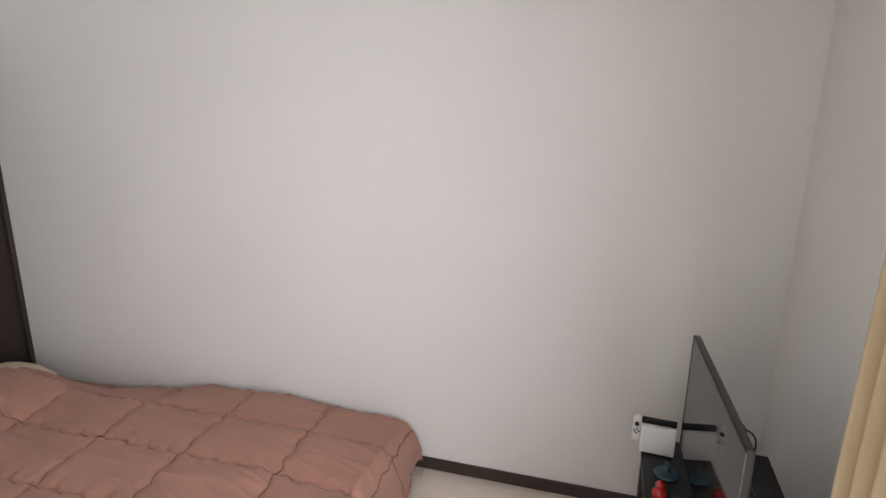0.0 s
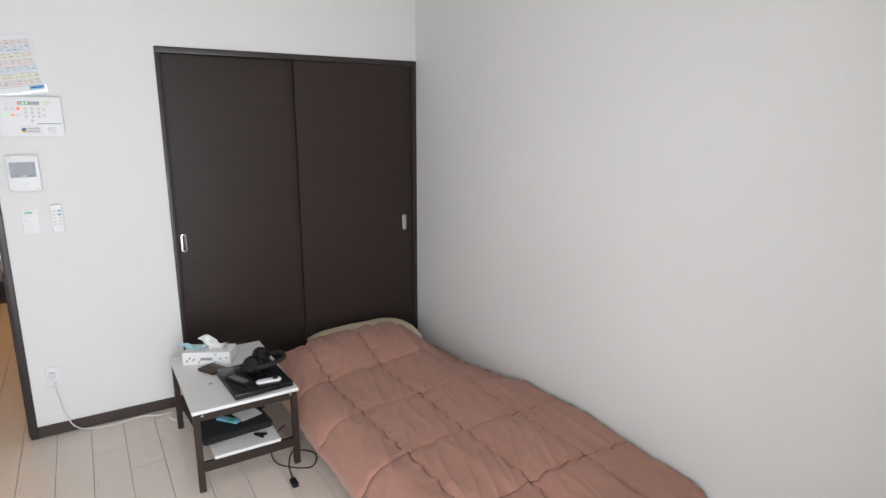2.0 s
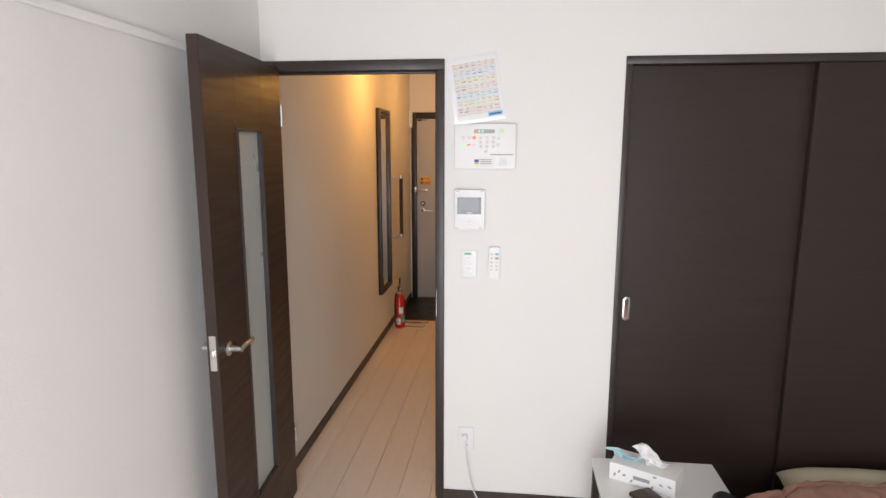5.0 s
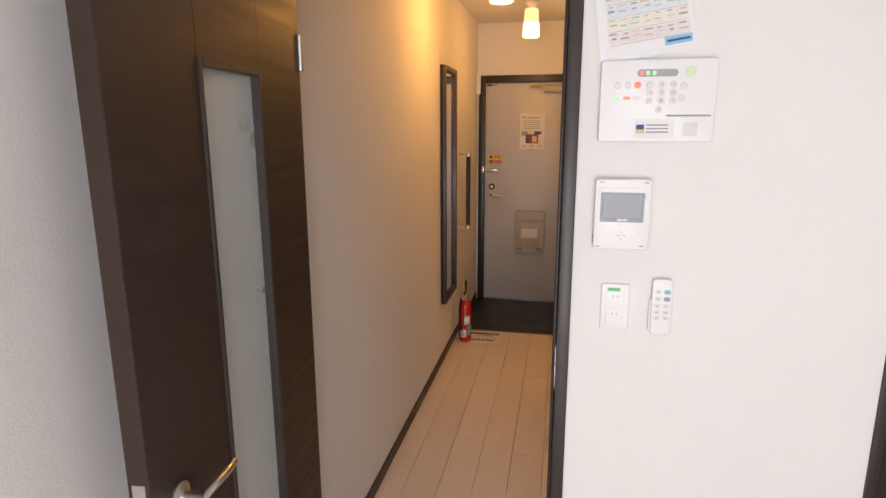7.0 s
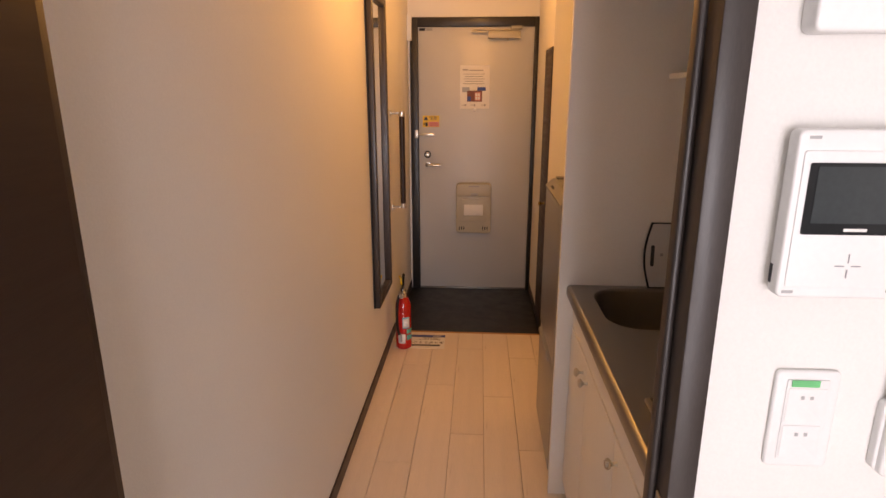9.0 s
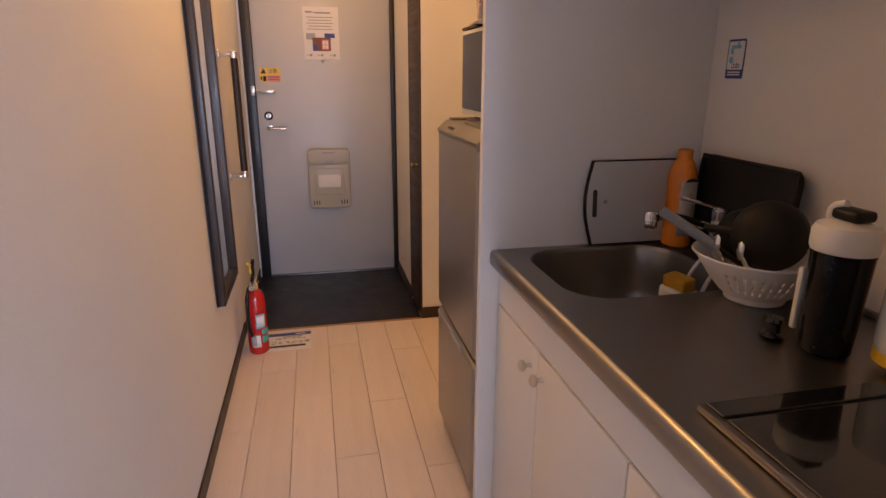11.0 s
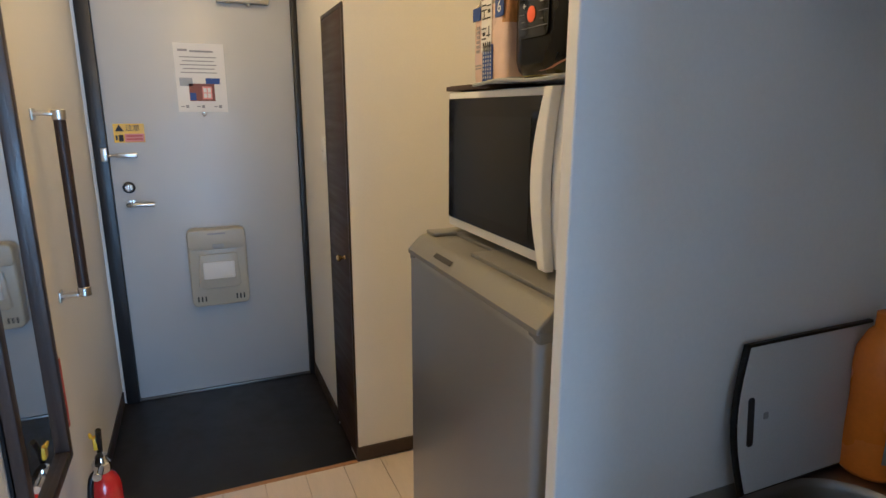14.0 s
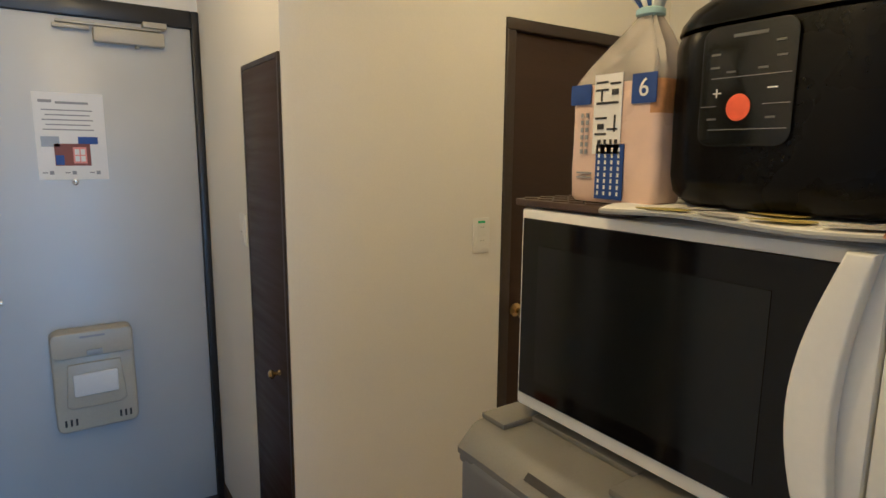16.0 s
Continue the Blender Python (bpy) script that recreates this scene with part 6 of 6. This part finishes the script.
part("peephole", lathe([(0.011, 0), (0.011, 0.003), (0.007, 0.005), (0.0, 0.004)], (X0, 1.018, 1.372), "x", 20), CHROME, ed)
for y in (0.635, 0.685):
    part("top_plate", box((X0, y - 0.022, 1.925), (X0 + 0.003, y + 0.022, 1.942)), GREYPLASTIC if y > 0.65 else BLACK, ed)

mb = thing("door_mailbox", (X0, 1.022, 0.45), "pale beige plastic mail receiver box on the entrance door", "mailbox")
MBM = ON_WEST(1.022, 0.640, X0 + 0.001)
part("box", plate(0.268, 0.385, 0.068, MBM, 0.028, 0.010), BEIGEBOX, mb)
MBF = ON_WEST(1.022, 0.640, X0 + 0.0695)
part("top_lid", plate(0.262, 0.095, 0.010, MBF @ FLAT(0, 0.143, 0), 0.022, 0.004), BEIGEBOX, mb)
part("latch", plate(0.052, 0.020, 0.006, MBF @ FLAT(0.004, 0.112, 0.010), 0.004, 0.002), GREYPLASTIC, mb)
part("front_panel", prism([(-0.085, 0.072), (0.085, 0.072), (0.098, -0.085), (0.080, -0.100), (-0.080, -0.100), (-0.098, -0.085)], 0.010, MBF, 0.004), BEIGEBOX, mb)
part("inner_panel", plate(0.145, 0.085, 0.008, MBF @ FLAT(0, -0.008, 0.010), 0.008, 0.003), OFFWHITE, mb)
part("name_bar", bar(0.0, 0.172, 0.08, 0.008, MBF, 0.0102), GREYINK, mb)
for i in range(6):
    part("vent", bar((-0.106, -0.089, -0.072, 0.072, 0.089, 0.106)[i], -0.152, 0.007, 0.026, MBF, 0.0002), INK, mb)

po = thing("door_poster", (X0, 1.018, 1.38), "white printed notice with photos on the entrance door", "notice")
POM = ON_WEST(1.018, 1.534, X0 + 0.0012)
part("sheet", plate(0.215, 0.306, 0.0008, POM, 0.001), PAPER, po)
part("title_bar", bar(0.01, 0.118, 0.10, 0.008, POM, 0.001), GREYINK, po)
part("logo_mark", moved(bar(-0.07, 0.122, 0.04, 0.010, POM, 0.001), Matrix.Identity(4)), GREYINK, po)
for i in range(5):
    part("text_line", bar(-0.006, 0.092 - i * 0.017, 0.155 - 0.02 * (i % 2), 0.004, POM, 0.001), GREYINK, po)
part("photo", bar(-0.065, -0.018, 0.055, 0.036, POM, 0.001), GREYPLASTIC, po)
part("photo", bar(0.050, -0.013, 0.062, 0.026, POM, 0.001), BLUE, po)
ph2 = part("photo", bar(0.0, -0.064, 0.11, 0.078, POM, 0.001), BROWNINK, po)
part("photo_window", bar(0.022, -0.066, 0.042, 0.058, POM, 0.0017), PINKINK, ph2)
part("photo_panes", join(*[bar(0.013 + 0.018 * (k % 2), -0.078 + 0.024 * (k // 2), 0.014, 0.020, POM, 0.0024) for k in range(4)]), PAPER, ph2)
part("photo_chair", bar(-0.040, -0.083, 0.026, 0.034, POM, 0.0017), BLUE, ph2)
for x in (-0.068, 0.0, 0.075):
    part("printed_mark", bar(x, -0.128, 0.013, 0.013, POM, 0.001), GREYINK, po)
    part("printed_mark", bar(x - 0.02, -0.128, 0.016, 0.004, POM, 0.001), GREYINK, po)

wg = thing("warning_sticker", (X0, 0.695, 1.247), "yellow and red caution sticker on the entrance door", "sticker")
WGM = ON_WEST(0.695, 1.288, X0 + 0.0012)
part("sheet", plate(0.125, 0.084, 0.0008, WGM, 0.003), YELLOW, wg)
part("triangle", prism([(-0.018, -0.014), (0.018, -0.014), (0, 0.017)], 0.0005, WGM @ FLAT(-0.038, 0.022, 0.001)), INK, wg)
words("注意", 0.030, WGM @ FLAT(0.016, 0.021, 0.0014), INK, wg)
part("red_field", bar(0.020, -0.021, 0.078, 0.036, WGM, 0.001), PINKINK, wg)
for i in range(2):
    part("text_line", bar(0.020, -0.013 - i * 0.014, 0.066, 0.005, WGM, 0.0017), REDINK, wg)
part("pictogram", join(bar(-0.034, -0.022, 0.018, 0.030, WGM, 0.001), bar(-0.052, -0.020, 0.008, 0.020, WGM, 0.001)), INK, wg)

structure("cable_cover", box((X0 + 0.021, S, 1.855), (X0 + 0.06, S + 0.032, 2.03), 0.002), MELAMINE, "small white cable cover beside the door frame", "cover")

# ---- shoe cupboard door and bathroom door ----
sd = thing("door_3", (-3.05, 1.47, 0.05), "dark brown narrow shoe cupboard door", "cupboard door", kind="structure")
part("door_frame", join(box((-3.222, 1.462, 0.0), (-3.205, 1.50, 1.748), 0.002), box((-2.885, 1.462, 0.0), (-2.8705, 1.469, 1.748), 0.001, 1), box((-3.205, 1.462, 1.733), (-2.885, 1.469, 1.748), 0.001, 1)), FRAME, sd)
part("door_panel", box((-3.204, 1.4625, 0.01), (-2.886, 1.469, 1.732), 0.002), DARKDOOR, sd)
part("knob", lathe([(0.010, 0), (0.006, -0.005), (0.006, -0.014), (0.013, -0.020), (0.014, -0.027), (0.008, -0.033), (0.0, -0.034)], (-2.955, 1.4625, 0.835), "y", 20), BRASS, sd, "small brass knob")
bd = thing("door_4", (-2.88, 2.62, 0), "dark brown bathroom door, closed, in its frame", "door", kind="structure")
part("jamb", box((-2.97, 2.237, 0), (-2.862, 2.275, 1.895), 0.003), FRAME, bd)
part("jamb", box((-2.97, 2.957, 0), (-2.862, 2.993, 1.895), 0.003), FRAME, bd)
part("head", box((-2.97, 2.237, 1.895), (-2.862, 2.993, 1.933), 0.003), FRAME, bd)
part("door_panel", box((-2.925, 2.276, 0.008), (-2.888, 2.956, 1.894), 0.002), DARKDOOR, bd)
part("door_handle", lathe([(0.024, 0), (0.025, 0.006), (0.010, 0.010), (0.010, 0.035), (0.024, 0.045), (0.025, 0.058), (0.015, 0.068), (0.0, 0.069)], (-2.888, 2.325, 0.92), "x", 24), BRASS, bd, "round brass door knob")

# ---- floor planks ----
PLANKS = {}
random.seed(21)


def plank(x0, x1, y0, y1):
    key = (round(x1 - x0, 3), round(y1 - y0, 3))
    if key not in PLANKS:
        w, d = key[0] / 2 - 0.0006, key[1] / 2 - 0.0006
        bm = bmesh.new()
        a = [bm.verts.new((sx * w, sy * d, -0.012)) for sx, sy in ((-1, -1), (1, -1), (1, 1), (-1, 1))]
        b = [bm.verts.new((sx * w, sy * d, -0.0012)) for sx, sy in ((-1, -1), (1, -1), (1, 1), (-1, 1))]
        c = [bm.verts.new((sx * (w - 0.0012), sy * (d - 0.0012), 0)) for sx, sy in ((-1, -1), (1, -1), (1, 1), (-1, 1))]
        for lo_, hi_ in ((a, b), (b, c)):
            for i in range(4):
                bm.faces.new((lo_[i], lo_[(i + 1) % 4], hi_[(i + 1) % 4], hi_[i]))
        bm.faces.new(c)
        PLANKS[key] = mesh_of("plank", bm, PLANK, 0)
    ob = new("plank", PLANKS[key])
    ob.parent = floor
    ob.location = Vector(((x0 + x1) / 2, (y0 + y1) / 2, 0)) - BASE[floor]


PITCH, LONG = 0.1515, 0.909
y = 0.4935
row = 0
while y < N:
    y0, y1 = max(y, S), min(y + PITCH, N)
    spans = [(-2.86, E)] if y1 < 1.96 else [(-2.86, -1.42), (-0.04, E)]
    off = (0.0, 0.5, 0.24, 0.74, 0.12, 0.62)[row % 6] * LONG
    if y1 - y0 > 0.01:
        for a, b in spans:
            x = -2.86 - off
            while x < b:
                x0, x1 = max(x, a), min(x + LONG, b)
                if x1 - x0 > 0.01:
                    plank(x0, x1, y0, y1)
                x += LONG
    y += PITCH
    row += 1
